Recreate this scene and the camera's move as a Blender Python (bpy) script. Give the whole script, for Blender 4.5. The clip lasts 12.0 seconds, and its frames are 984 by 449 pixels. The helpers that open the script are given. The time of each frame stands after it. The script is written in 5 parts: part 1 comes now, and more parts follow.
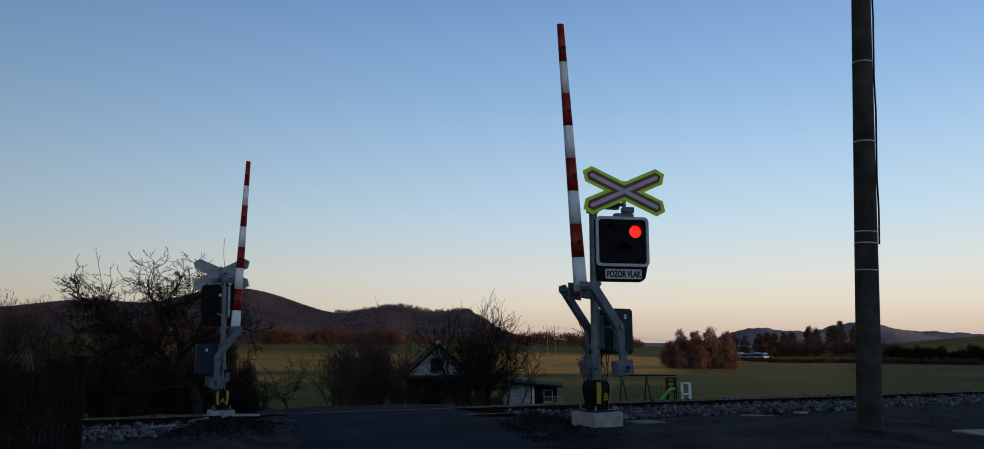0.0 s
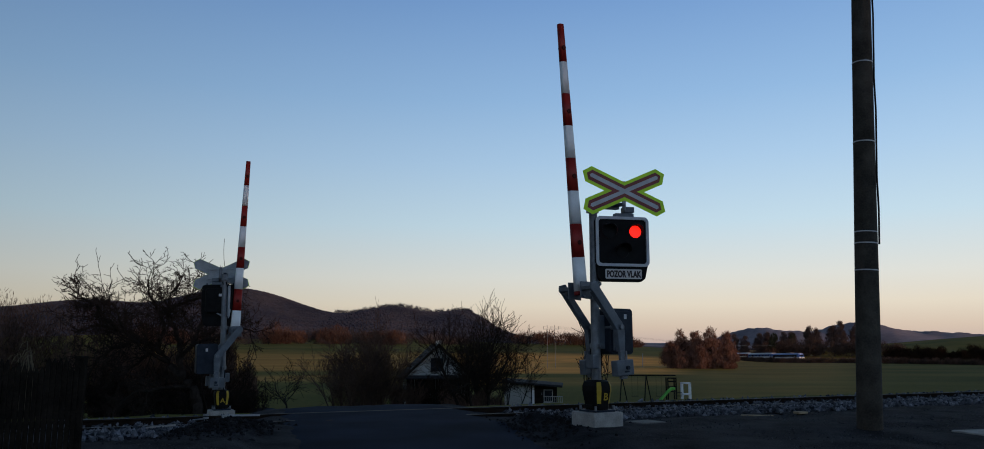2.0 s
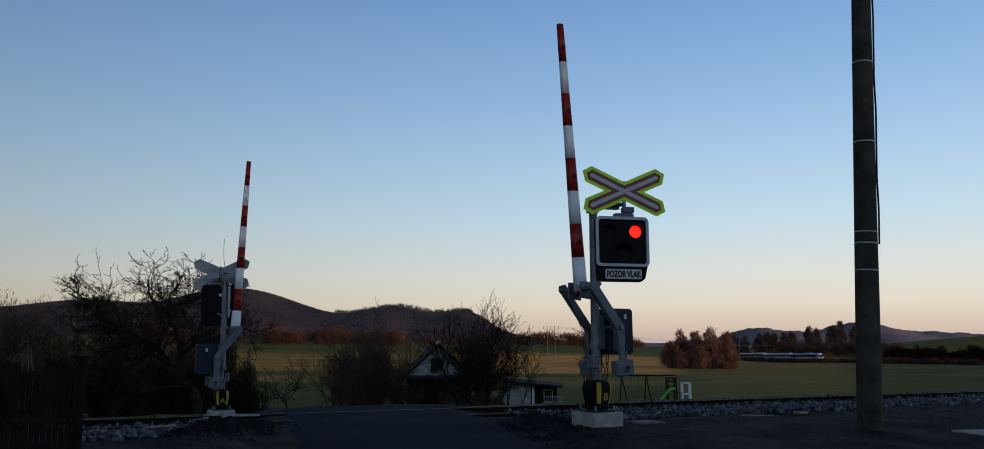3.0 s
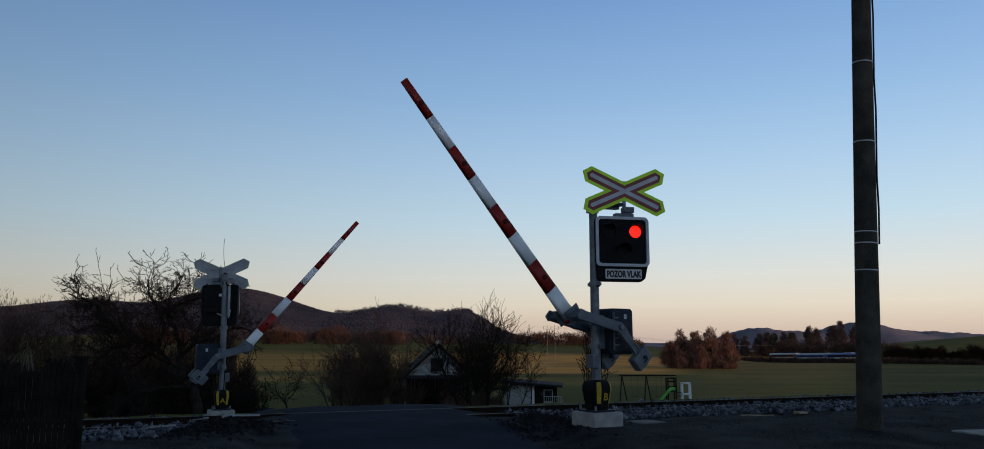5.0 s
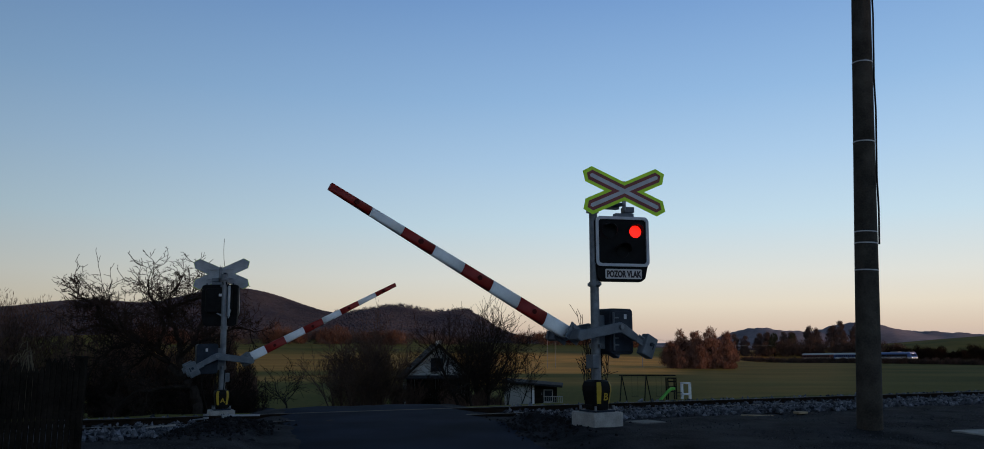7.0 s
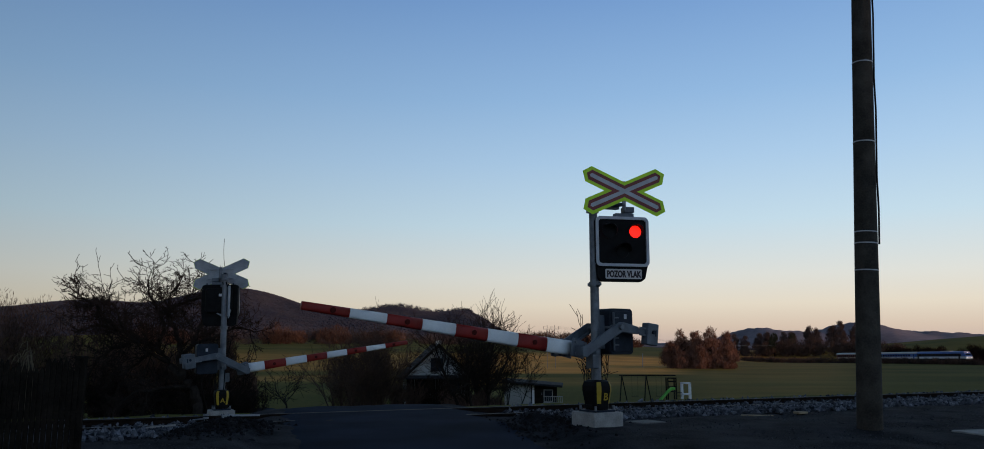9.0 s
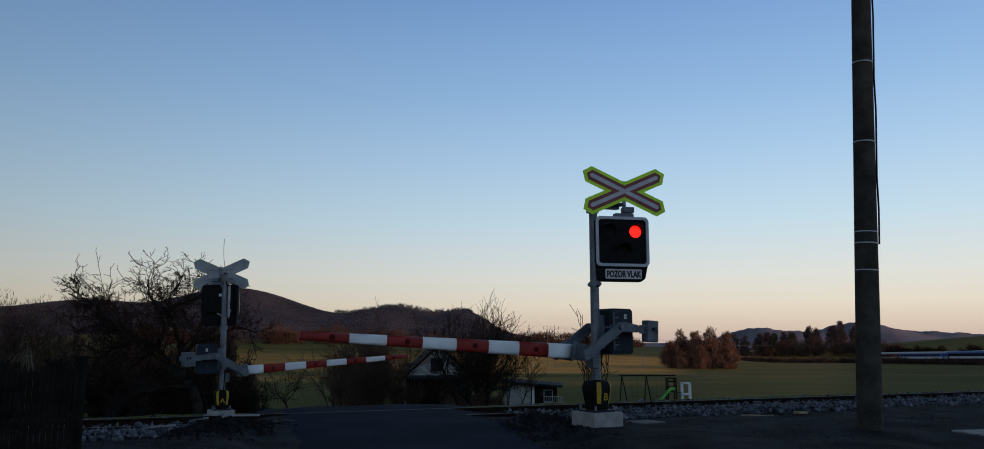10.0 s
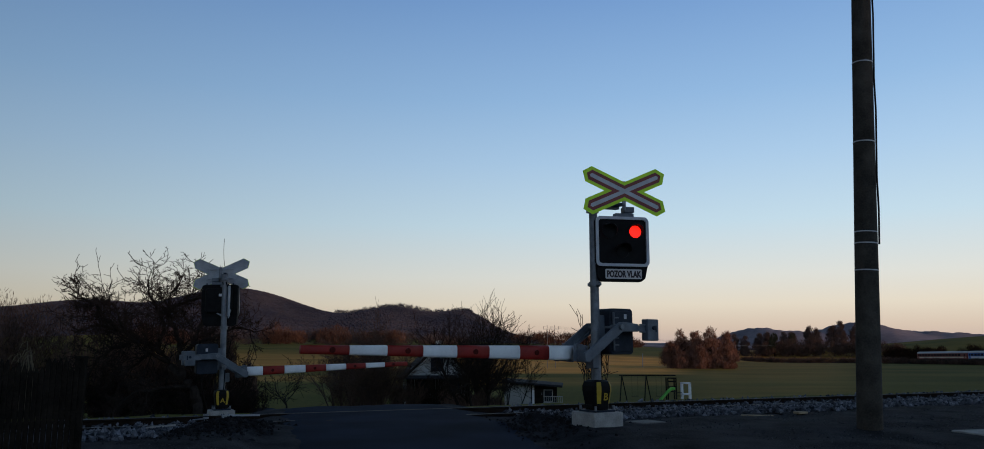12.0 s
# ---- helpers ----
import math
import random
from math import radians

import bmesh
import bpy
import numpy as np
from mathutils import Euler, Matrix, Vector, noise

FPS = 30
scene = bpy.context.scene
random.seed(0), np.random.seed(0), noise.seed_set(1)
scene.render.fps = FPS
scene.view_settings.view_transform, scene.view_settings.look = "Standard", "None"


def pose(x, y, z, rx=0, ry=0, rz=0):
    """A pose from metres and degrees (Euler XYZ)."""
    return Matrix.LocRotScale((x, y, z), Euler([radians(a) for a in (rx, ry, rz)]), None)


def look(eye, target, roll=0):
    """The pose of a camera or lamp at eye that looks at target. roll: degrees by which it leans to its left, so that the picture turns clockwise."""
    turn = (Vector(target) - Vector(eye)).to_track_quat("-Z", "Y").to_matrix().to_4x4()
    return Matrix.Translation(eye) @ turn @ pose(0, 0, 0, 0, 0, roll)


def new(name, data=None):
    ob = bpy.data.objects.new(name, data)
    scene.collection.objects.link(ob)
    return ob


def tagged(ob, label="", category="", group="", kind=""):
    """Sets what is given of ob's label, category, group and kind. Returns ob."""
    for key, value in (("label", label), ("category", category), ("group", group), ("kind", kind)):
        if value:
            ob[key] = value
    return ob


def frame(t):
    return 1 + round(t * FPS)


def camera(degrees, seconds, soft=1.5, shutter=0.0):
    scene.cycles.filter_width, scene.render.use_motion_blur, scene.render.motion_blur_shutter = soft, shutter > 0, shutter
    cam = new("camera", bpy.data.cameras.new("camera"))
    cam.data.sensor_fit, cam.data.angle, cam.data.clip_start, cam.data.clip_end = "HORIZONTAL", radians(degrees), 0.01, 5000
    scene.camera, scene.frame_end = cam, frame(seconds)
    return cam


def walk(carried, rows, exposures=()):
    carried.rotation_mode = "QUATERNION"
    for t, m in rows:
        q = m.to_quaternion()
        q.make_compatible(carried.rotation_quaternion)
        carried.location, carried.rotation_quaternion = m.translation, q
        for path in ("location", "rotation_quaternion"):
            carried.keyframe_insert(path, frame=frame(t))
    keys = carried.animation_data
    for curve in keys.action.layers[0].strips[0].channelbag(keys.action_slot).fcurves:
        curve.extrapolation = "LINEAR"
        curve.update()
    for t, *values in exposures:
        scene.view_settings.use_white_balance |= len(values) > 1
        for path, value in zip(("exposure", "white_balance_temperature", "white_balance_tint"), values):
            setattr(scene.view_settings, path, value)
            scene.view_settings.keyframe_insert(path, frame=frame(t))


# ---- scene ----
# The camera stands still at eye height beside the road.
EYE = (0.0, 0.0, 1.35)
cam = camera(65.0, 12.0, soft=0.9)
walk(cam, [(0.0, pose(*EYE, 98.868, 0, 0)), (12.0, pose(*EYE, 98.868, 0, 0))], [(0.0, 0.0), (12.0, 0.0)])

# ---- sky and sun: dusk, the sun almost down behind the camera ----
world = bpy.data.worlds.new("dusk_sky")
scene.world = world
world.use_nodes = True
wn, wl = world.node_tree.nodes, world.node_tree.links
sky = wn.new("ShaderNodeTexSky")
sky.sky_type = 'NISHITA'
sky.sun_disc = False
sky.sun_elevation = radians(6.5)
sky.sun_rotation = radians(125)
sky.altitude, sky.air_density, sky.dust_density, sky.ozone_density = 300, 1.0, 1.0, 2.0
# the clear dusk gradient, from the pale warm horizon to the deep blue overhead
where, split, grade, blend = wn.new("ShaderNodeTexCoord"), wn.new("ShaderNodeSeparateXYZ"), wn.new("ShaderNodeValToRGB"), wn.new("ShaderNodeMix")
wl.new(where.outputs["Generated"], split.inputs[0])
wl.new(split.outputs[2], grade.inputs[0])
SKY = ((0.0, (184, 164, 158)), (0.022, (203, 184, 168)), (0.05, (216, 205, 188)), (0.085, (211, 211, 205)), (0.153, (186, 208, 221)), (0.232, (163, 193, 221)), (0.309, (140, 176, 214)), (0.424, (112, 150, 199)), (0.6, (44, 54, 72)), (1.0, (20, 24, 31)))


def linear(rgb):
    return tuple((c / 255 / 12.92) if c < 10.3 else ((c / 255 + 0.055) / 1.055) ** 2.4 for c in rgb)


for k, (z, rgb) in enumerate(SKY):
    e = grade.color_ramp.elements[k] if k < 2 else grade.color_ramp.elements.new(z)
    e.position, e.color = z, (*linear(rgb), 1)
SKY_STRENGTH = 0.3
gain = wn.new("ShaderNodeMix")
gain.data_type, gain.blend_type = 'RGBA', 'MULTIPLY'
gain.clamp_result = False
gain.inputs[0].default_value = 1.0
gain.inputs[7].default_value = (1 / SKY_STRENGTH, 1 / SKY_STRENGTH, 1 / SKY_STRENGTH, 1)
# brighter towards the sun, which went down to the right behind the camera
glow_x, glow = wn.new("ShaderNodeMath"), wn.new("ShaderNodeMix")
glow_x.operation = 'MULTIPLY_ADD'
glow_x.inputs[2].default_value = 1.03
glow_s = wn.new("ShaderNodeMath")
glow_s.operation = 'MULTIPLY_ADD'
glow_s.inputs[1].default_value, glow_s.inputs[2].default_value = -0.35, 0.42
wl.new(split.outputs[0], glow_s.inputs[0])
wl.new(glow_s.outputs[0], glow_x.inputs[1])
wl.new(split.outputs[0], glow_x.inputs[0])
glow.data_type, glow.blend_type = 'RGBA', 'MULTIPLY'
glow.inputs[0].default_value = 1.0
wl.new(grade.outputs[0], glow.inputs[6])
# and brighter low in the west, behind the camera
west, glow_w = wn.new("ShaderNodeMapRange"), wn.new("ShaderNodeMath")
west.inputs[1].default_value, west.inputs[2].default_value, west.inputs[3].default_value, west.inputs[4].default_value = -1.0, 0.0, 1.42, 1.0
wl.new(split.outputs[1], west.inputs[0])
glow_w.operation = 'MULTIPLY'
wl.new(glow_x.outputs[0], glow_w.inputs[0])
wl.new(west.outputs[0], glow_w.inputs[1])
wl.new(glow_w.outputs[0], glow.inputs[7])
wl.new(glow.outputs[2], gain.inputs[6])
blend.data_type = 'RGBA'
blend.inputs[0].default_value = 0.95
wl.new(sky.outputs[0], blend.inputs[6])
wl.new(gain.outputs[2], blend.inputs[7])
wl.new(blend.outputs[2], wn["Background"].inputs[0])
wn["Background"].inputs[1].default_value = SKY_STRENGTH

sun_data = bpy.data.lights.new("sun", "SUN")
sun_data.energy, sun_data.angle, sun_data.color = 1.7, radians(2), (1.0, 0.55, 0.3)
sun = new("sun", sun_data)
sun.matrix_world = look((0, 0, 50), (-143, 101, 50 - 20.0))


# ---- materials ----
def mat(name, c1, c2, scale=4.0, rough=0.8, bump=0.2, metal=0.0, dist=0.02, glow=None, fine=9.0, vary=0.0, spec=0.5):
    """A surface of two tones mixed by a coarse and a fine noise, with relief. vary: brightness difference between pieces."""
    m = bpy.data.materials.new(name)
    m.use_nodes = True
    n, l = m.node_tree.nodes, m.node_tree.links
    b = n["Principled BSDF"]
    co = n.new("ShaderNodeTexCoord")
    n1, n2 = n.new("ShaderNodeTexNoise"), n.new("ShaderNodeTexNoise")
    n1.inputs["Scale"].default_value, n1.inputs["Detail"].default_value = scale, 6
    n2.inputs["Scale"].default_value, n2.inputs["Detail"].default_value = scale * fine, 8
    add = n.new("ShaderNodeMath")
    add.operation = 'MULTIPLY_ADD'
    add.inputs[1].default_value = 0.45
    ramp = n.new("ShaderNodeValToRGB")
    ramp.color_ramp.elements[0].position, ramp.color_ramp.elements[1].position = 0.5, 0.95
    ramp.color_ramp.elements[0].color, ramp.color_ramp.elements[1].color = (*c1, 1), (*c2, 1)
    l.new(co.outputs["Object"], n1.inputs["Vector"])
    l.new(co.outputs["Object"], n2.inputs["Vector"])
    l.new(n2.outputs["Fac"], add.inputs[0])
    l.new(n1.outputs["Fac"], add.inputs[2])
    l.new(add.outputs[0], ramp.inputs[0])
    colour = ramp.outputs[0]
    if vary:
        info, rng, mul = n.new("ShaderNodeNewGeometry"), n.new("ShaderNodeMapRange"), n.new("ShaderNodeMix")
        mul.data_type, mul.blend_type = 'RGBA', 'MULTIPLY'
        mul.inputs[0].default_value = 1.0
        rng.inputs[3].default_value, rng.inputs[4].default_value = 1 - vary, 1 + vary
        l.new(info.outputs["Random Per Island"], rng.inputs[0])
        l.new(colour, mul.inputs[6])
        l.new(rng.outputs[0], mul.inputs[7])
        colour = mul.outputs[2]
    l.new(colour, b.inputs["Base Color"])
    b.inputs["Specular IOR Level"].default_value = spec
    b.inputs["Roughness"].default_value, b.inputs["Metallic"].default_value = rough, metal
    if bump:
        bp = n.new("ShaderNodeBump")
        bp.inputs["Strength"].default_value, bp.inputs["Distance"].default_value = bump, dist
        l.new(n2.outputs["Fac"], bp.inputs["Height"])
        l.new(bp.outputs[0], b.inputs["Normal"])
    if glow:
        b.inputs["Emission Color"].default_value, b.inputs["Emission Strength"].default_value = (*glow[0], 1), glow[1]
    return m


def field():
    """Meadow grass that passes softly into dry stubble where the mesh's crop value says so, with drill lines and patches."""
    m = mat("meadow_grass", (0.062, 0.072, 0.01), (0.16, 0.137, 0.026), 0.03, 0.95, 0.4, dist=0.1, fine=60, spec=0.05)
    n, l = m.node_tree.nodes, m.node_tree.links
    b = n["Principled BSDF"]
    grass = b.inputs["Base Color"].links[0].from_socket
    co, at, rows, patch = n.new("ShaderNodeTexCoord"), n.new("ShaderNodeAttribute"), n.new("ShaderNodeTexNoise"), n.new("ShaderNodeTexNoise")
    at.attribute_name = "crop"
    squeeze = n.new("ShaderNodeMapping")
    squeeze.inputs["Scale"].default_value = (0.02, 0.35, 0.1)
    l.new(co.outputs["Object"], squeeze.inputs[0])
    l.new(squeeze.outputs[0], rows.inputs["Vector"])
    rows.inputs["Scale"].default_value, rows.inputs["Detail"].default_value = 1.0, 5
    l.new(co.outputs["Object"], patch.inputs["Vector"])
    patch.inputs["Scale"].default_value, patch.inputs["Detail"].default_value = 0.05, 7
    stubble = n.new("ShaderNodeValToRGB")
    stubble.color_ramp.elements[0].position, stubble.color_ramp.elements[1].position = 0.3, 0.72
    stubble.color_ramp.elements[0].color, stubble.color_ramp.elements[1].color = (0.5, 0.25, 0.055, 1), (0.82, 0.43, 0.1, 1)
    l.new(rows.outputs["Fac"], stubble.inputs[0])
    shift, mix = n.new("ShaderNodeMath"), n.new("ShaderNodeMix")
    shift.operation, shift.use_clamp = 'MULTIPLY_ADD', True
    wob = n.new("ShaderNodeMapRange")
    wob.inputs[1].default_value, wob.inputs[2].default_value, wob.inputs[3].default_value, wob.inputs[4].default_value = 0.3, 0.7, 0.55, 1.3
    l.new(patch.outputs["Fac"], wob.inputs[0])
    l.new(at.outputs["Fac"], shift.inputs[0])
    l.new(wob.outputs[0], shift.inputs[1])
    shift.inputs[2].default_value = 0.0
    mix.data_type = 'RGBA'
    l.new(shift.outputs[0], mix.inputs[0])
    l.new(grass, mix.inputs[6])
    l.new(stubble.outputs[0], mix.inputs[7])
    l.new(mix.outputs[2], b.inputs["Base Color"])
    return m


GROUND = field()
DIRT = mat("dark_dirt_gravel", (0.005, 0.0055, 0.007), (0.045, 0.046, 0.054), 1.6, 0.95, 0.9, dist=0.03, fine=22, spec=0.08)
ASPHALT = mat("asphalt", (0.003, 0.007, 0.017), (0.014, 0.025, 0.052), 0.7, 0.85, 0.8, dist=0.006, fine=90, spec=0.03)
# hill floor under the forest, with bluish haze mixed into its colour
HAZEFLOOR = mat("wooded_floor_haze_tint", (0.036, 0.043, 0.068), (0.088, 0.082, 0.102), 0.011, 0.95, 0.2, dist=1.0, fine=5, spec=0.05)
# far hills: the haze of distance is painted in as a paler mauve colour
HAZEHILL = mat("distant_hill_paled_by_haze", (0.17, 0.153, 0.18), (0.31, 0.265, 0.29), 0.006, 0.95, 0.2, dist=2.0, fine=9, spec=0.05)
STONE = mat("ballast_stone", (0.022, 0.024, 0.03), (0.17, 0.18, 0.21), 9, 0.85, 0.5, vary=0.8, spec=0.12)
GRAVEL = mat("dark_gravel", (0.03, 0.032, 0.037), (0.09, 0.094, 0.105), 9, 0.9, 0.4, vary=0.3, spec=0.05)
SOIL = mat("dark_soil", (0.008, 0.008, 0.009), (0.03, 0.029, 0.031), 5, 0.95, 0.5, vary=0.4, spec=0.03)
VISOR = mat("black_visor_plastic", (0.02, 0.02, 0.021), (0.035, 0.035, 0.036), 8, 0.35, 0.05, spec=0.25)
RUST = mat("rusty_rail_steel", (0.008, 0.006, 0.005), (0.024, 0.015, 0.011), 6, 0.85, 0.3, spec=0.05)
RAILHEAD = mat("rail_head_steel", (0.02, 0.018, 0.016), (0.05, 0.045, 0.04), 6, 0.5, 0.1, metal=0.4)
SLEEPER = mat("concrete_sleeper", (0.1, 0.095, 0.09), (0.2, 0.19, 0.18), 5, 0.9, 0.4)
PLATE = mat("pale_sign_plate", (0.46, 0.42, 0.42), (0.6, 0.56, 0.56), 6, 0.5, 0.04)
CONCRETE = mat("pale_concrete", (0.22, 0.21, 0.2), (0.42, 0.4, 0.38), 5, 0.9, 0.4, dist=0.01)
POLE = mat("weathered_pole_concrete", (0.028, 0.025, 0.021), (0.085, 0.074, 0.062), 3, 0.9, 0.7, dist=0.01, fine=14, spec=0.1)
STEEL = mat("galvanised_steel", (0.1, 0.11, 0.125), (0.2, 0.218, 0.245), 9, 0.5, 0.12, metal=0.35)
GREY = mat("grey_painted_steel", (0.07, 0.083, 0.1), (0.13, 0.15, 0.18), 6, 0.5, 0.1)
DKGREY = mat("dark_grey_casing", (0.012, 0.017, 0.026), (0.026, 0.034, 0.05), 6, 0.5, 0.15, spec=0.15)
BLACK = mat("matt_black_plastic", (0.004, 0.004, 0.0045), (0.009, 0.009, 0.01), 8, 0.6, 0.15, spec=0.1)
YELLOW = mat("yellow_trim", (0.36, 0.24, 0.012), (0.5, 0.34, 0.025), 8, 0.6, 0.1)
RED = mat("red_reflective_paint", (0.2, 0.012, 0.009), (0.3, 0.02, 0.014), 5, 0.5, 0.06, spec=0.3)
WHITE = mat("white_reflective_paint", (0.72, 0.72, 0.73), (0.88, 0.88, 0.88), 4, 0.45, 0.06)
LIME = mat("fluorescent_yellow_green", (0.5, 0.82, 0.008), (0.58, 0.92, 0.015), 5, 0.5, 0.04)
CROSSRED = mat("dark_red_sign_film", (0.17, 0.022, 0.022), (0.24, 0.036, 0.032), 6, 0.5, 0.04)
INK = mat("dark_brown_lettering", (0.02, 0.008, 0.008), (0.035, 0.014, 0.012), 6, 0.6, 0.03)
REFLECTOR = mat("dark_red_reflector", (0.05, 0.005, 0.004), (0.08, 0.009, 0.007), 20, 0.45, 0.05, spec=0.08)
SILVER = mat("silver_sign_film", (0.4, 0.4, 0.43), (0.54, 0.54, 0.57), 6, 0.5, 0.04)
ALU = mat("aluminium_sheet", (0.22, 0.24, 0.26), (0.36, 0.38, 0.41), 5, 0.6, 0.08, metal=0.3)
LAMPRED = mat("lit_red_lens", (0.5, 0.01, 0.005), (0.6, 0.02, 0.01), 60, 0.4, 0, glow=((1.0, 0.012, 0.004), 1.6))
BARK = mat("dark_bark", (0.012, 0.010, 0.009), (0.038, 0.03, 0.026), 6, 0.95, 0.5, spec=0.05)
TWIG = mat("bare_twigs", (0.014, 0.011, 0.010), (0.042, 0.031, 0.026), 2, 0.95, 0, spec=0.05)
COPSE = mat("russet_twigs", (0.12, 0.065, 0.05), (0.3, 0.15, 0.105), 0.06, 0.95, 0, vary=0.45, spec=0.05)
RUSSET = mat("russet_foliage", (0.055, 0.032, 0.026), (0.15, 0.078, 0.055), 0.06, 0.95, 0, vary=0.45, spec=0.05)
# bare hill trees: brown shifted to blue, to stand in for haze
HAZEWOOD = mat("leafless_forest_haze_tint", (0.036, 0.043, 0.068), (0.088, 0.082, 0.102), 0.011, 0.95, 0, vary=0.05, fine=5, spec=0.05)
BANKWOOD = mat("leafless_bank_trees", (0.06, 0.046, 0.044), (0.15, 0.105, 0.095), 0.05, 0.95, 0, vary=0.3, spec=0.05)
BRUSH = mat("reddish_bare_twigs", (0.055, 0.037, 0.031), (0.14, 0.088, 0.068), 0.8, 0.95, 0, spec=0.05)
SCRUB = mat("brown_scrub", (0.05, 0.037, 0.032), (0.14, 0.086, 0.068), 0.35, 0.95, 0, vary=0.4, spec=0.03)
PINE = mat("pine_needles", (0.025, 0.03, 0.02), (0.065, 0.07, 0.045), 0.5, 0.95, 0, vary=0.4, spec=0.05)
HEDGE = mat("dark_hedge", (0.012, 0.009, 0.007), (0.036, 0.022, 0.015), 0.5, 0.95, 0, vary=0.4, spec=0.03)
PALEWALL = mat("pale_shed_plaster", (0.26, 0.265, 0.26), (0.45, 0.46, 0.45), 1.2, 0.95, 0.3, spec=0.1)
PLASTER = mat("pale_house_plaster", (0.24, 0.25, 0.24), (0.42, 0.43, 0.42), 1.2, 0.95, 0.3, spec=0.1)
ROOF = mat("dark_roof_sheet", (0.014, 0.015, 0.018), (0.036, 0.037, 0.042), 3, 0.8, 0.3, spec=0.1)
WOOD = mat("old_dark_wood", (0.007, 0.006, 0.005), (0.024, 0.019, 0.015), 4, 0.95, 0.5, spec=0.05)
FRESHWOOD = mat("pale_cut_wood", (0.2, 0.15, 0.09), (0.38, 0.3, 0.2), 6, 0.9, 0.2)
STRAW = mat("dry_straw", (0.1, 0.08, 0.05), (0.2, 0.16, 0.1), 10, 0.9, 0)
GLASS = mat("dark_window_glass", (0.01, 0.012, 0.016), (0.02, 0.024, 0.03), 3, 0.15, 0, spec=0.2)
SLIDE = mat("green_slide_plastic", (0.12, 0.45, 0.06), (0.18, 0.6, 0.1), 3, 0.4, 0.03)
BLUE = mat("blue_coach_paint", (0.03, 0.1, 0.36), (0.06, 0.17, 0.5), 0.5, 0.4, 0.03)
COACHWHITE = mat("white_coach_paint", (0.6, 0.62, 0.65), (0.78, 0.8, 0.82), 0.5, 0.4, 0.03)
COACHGREY = mat("grey_coach_roof", (0.38, 0.39, 0.42), (0.55, 0.56, 0.6), 0.5, 0.5, 0.05)
COACHRED = mat("dark_red_coach_paint", (0.16, 0.03, 0.025), (0.24, 0.05, 0.04), 0.5, 0.5, 0.05)
CREAM = mat("cream_coach_stripe", (0.6, 0.5, 0.38), (0.75, 0.66, 0.52), 0.5, 0.5, 0.05)
HEADLIGHT = mat("lit_headlight", (0.9, 0.9, 0.85), (1, 1, 0.95), 5, 0.3, 0, glow=((1.0, 0.93, 0.8), 0.9))


# ---- small builders ----
def part(name, bm, material, parent=None, label="", smooth=False):
    """Links a bmesh as one mesh object, under a thing or a part where one is given."""
    me = bpy.data.meshes.new(name)
    bm.to_mesh(me)
    bm.free()
    me.materials.append(material)
    if smooth:
        me.polygons.foreach_set("use_smooth", [True] * len(me.polygons))
    ob = new(name, me)
    if parent:
        ob.parent = parent
    return tagged(ob, label)


def pydata(name, verts, faces, material, parent=None, label="", smooth=False):
    me = bpy.data.meshes.new(name)
    me.from_pydata([tuple(map(float, v)) for v in verts], [], [tuple(map(int, f)) for f in faces])
    me.materials.append(material)
    if smooth:
        me.polygons.foreach_set("use_smooth", [True] * len(me.polygons))
    ob = new(name, me)
    if parent:
        ob.parent = parent
    return tagged(ob, label)


def thing(name, m, label, category, group=""):
    ob = new(name)
    ob.matrix_basis = m
    ob.empty_display_size = 0.2
    return tagged(ob, label, category, group)


def box(bm, sx, sy, sz, m=Matrix(), bevel=0.0):
    made = bmesh.ops.create_cube(bm, size=1, matrix=m @ Matrix.Diagonal((sx, sy, sz, 1)))
    if bevel:
        edges = {e for v in made["verts"] for e in v.link_edges}
        bmesh.ops.bevel(bm, geom=list(edges), offset=bevel, segments=2, affect='EDGES', profile=0.5)
    return bm


def boxed(sx, sy, sz, x=0, y=0, z=0, bevel=0.0, rx=0, ry=0, rz=0):
    return box(bmesh.new(), sx, sy, sz, pose(x, y, z, rx, ry, rz), bevel)


def rod(bm, a, b, r1, r2=None, seg=12):
    """A round bar from a to b."""
    a, b = Vector(a), Vector(b)
    d = b - a
    m = Matrix.Translation((a + b) / 2) @ d.to_track_quat('Z', 'Y').to_matrix().to_4x4()
    bmesh.ops.create_cone(bm, cap_ends=True, segments=seg, radius1=r1, radius2=r1 if r2 is None else r2, depth=d.length, matrix=m)
    return bm


def bar(a, b, r1, r2=None, seg=12):
    return rod(bmesh.new(), a, b, r1, r2, seg)


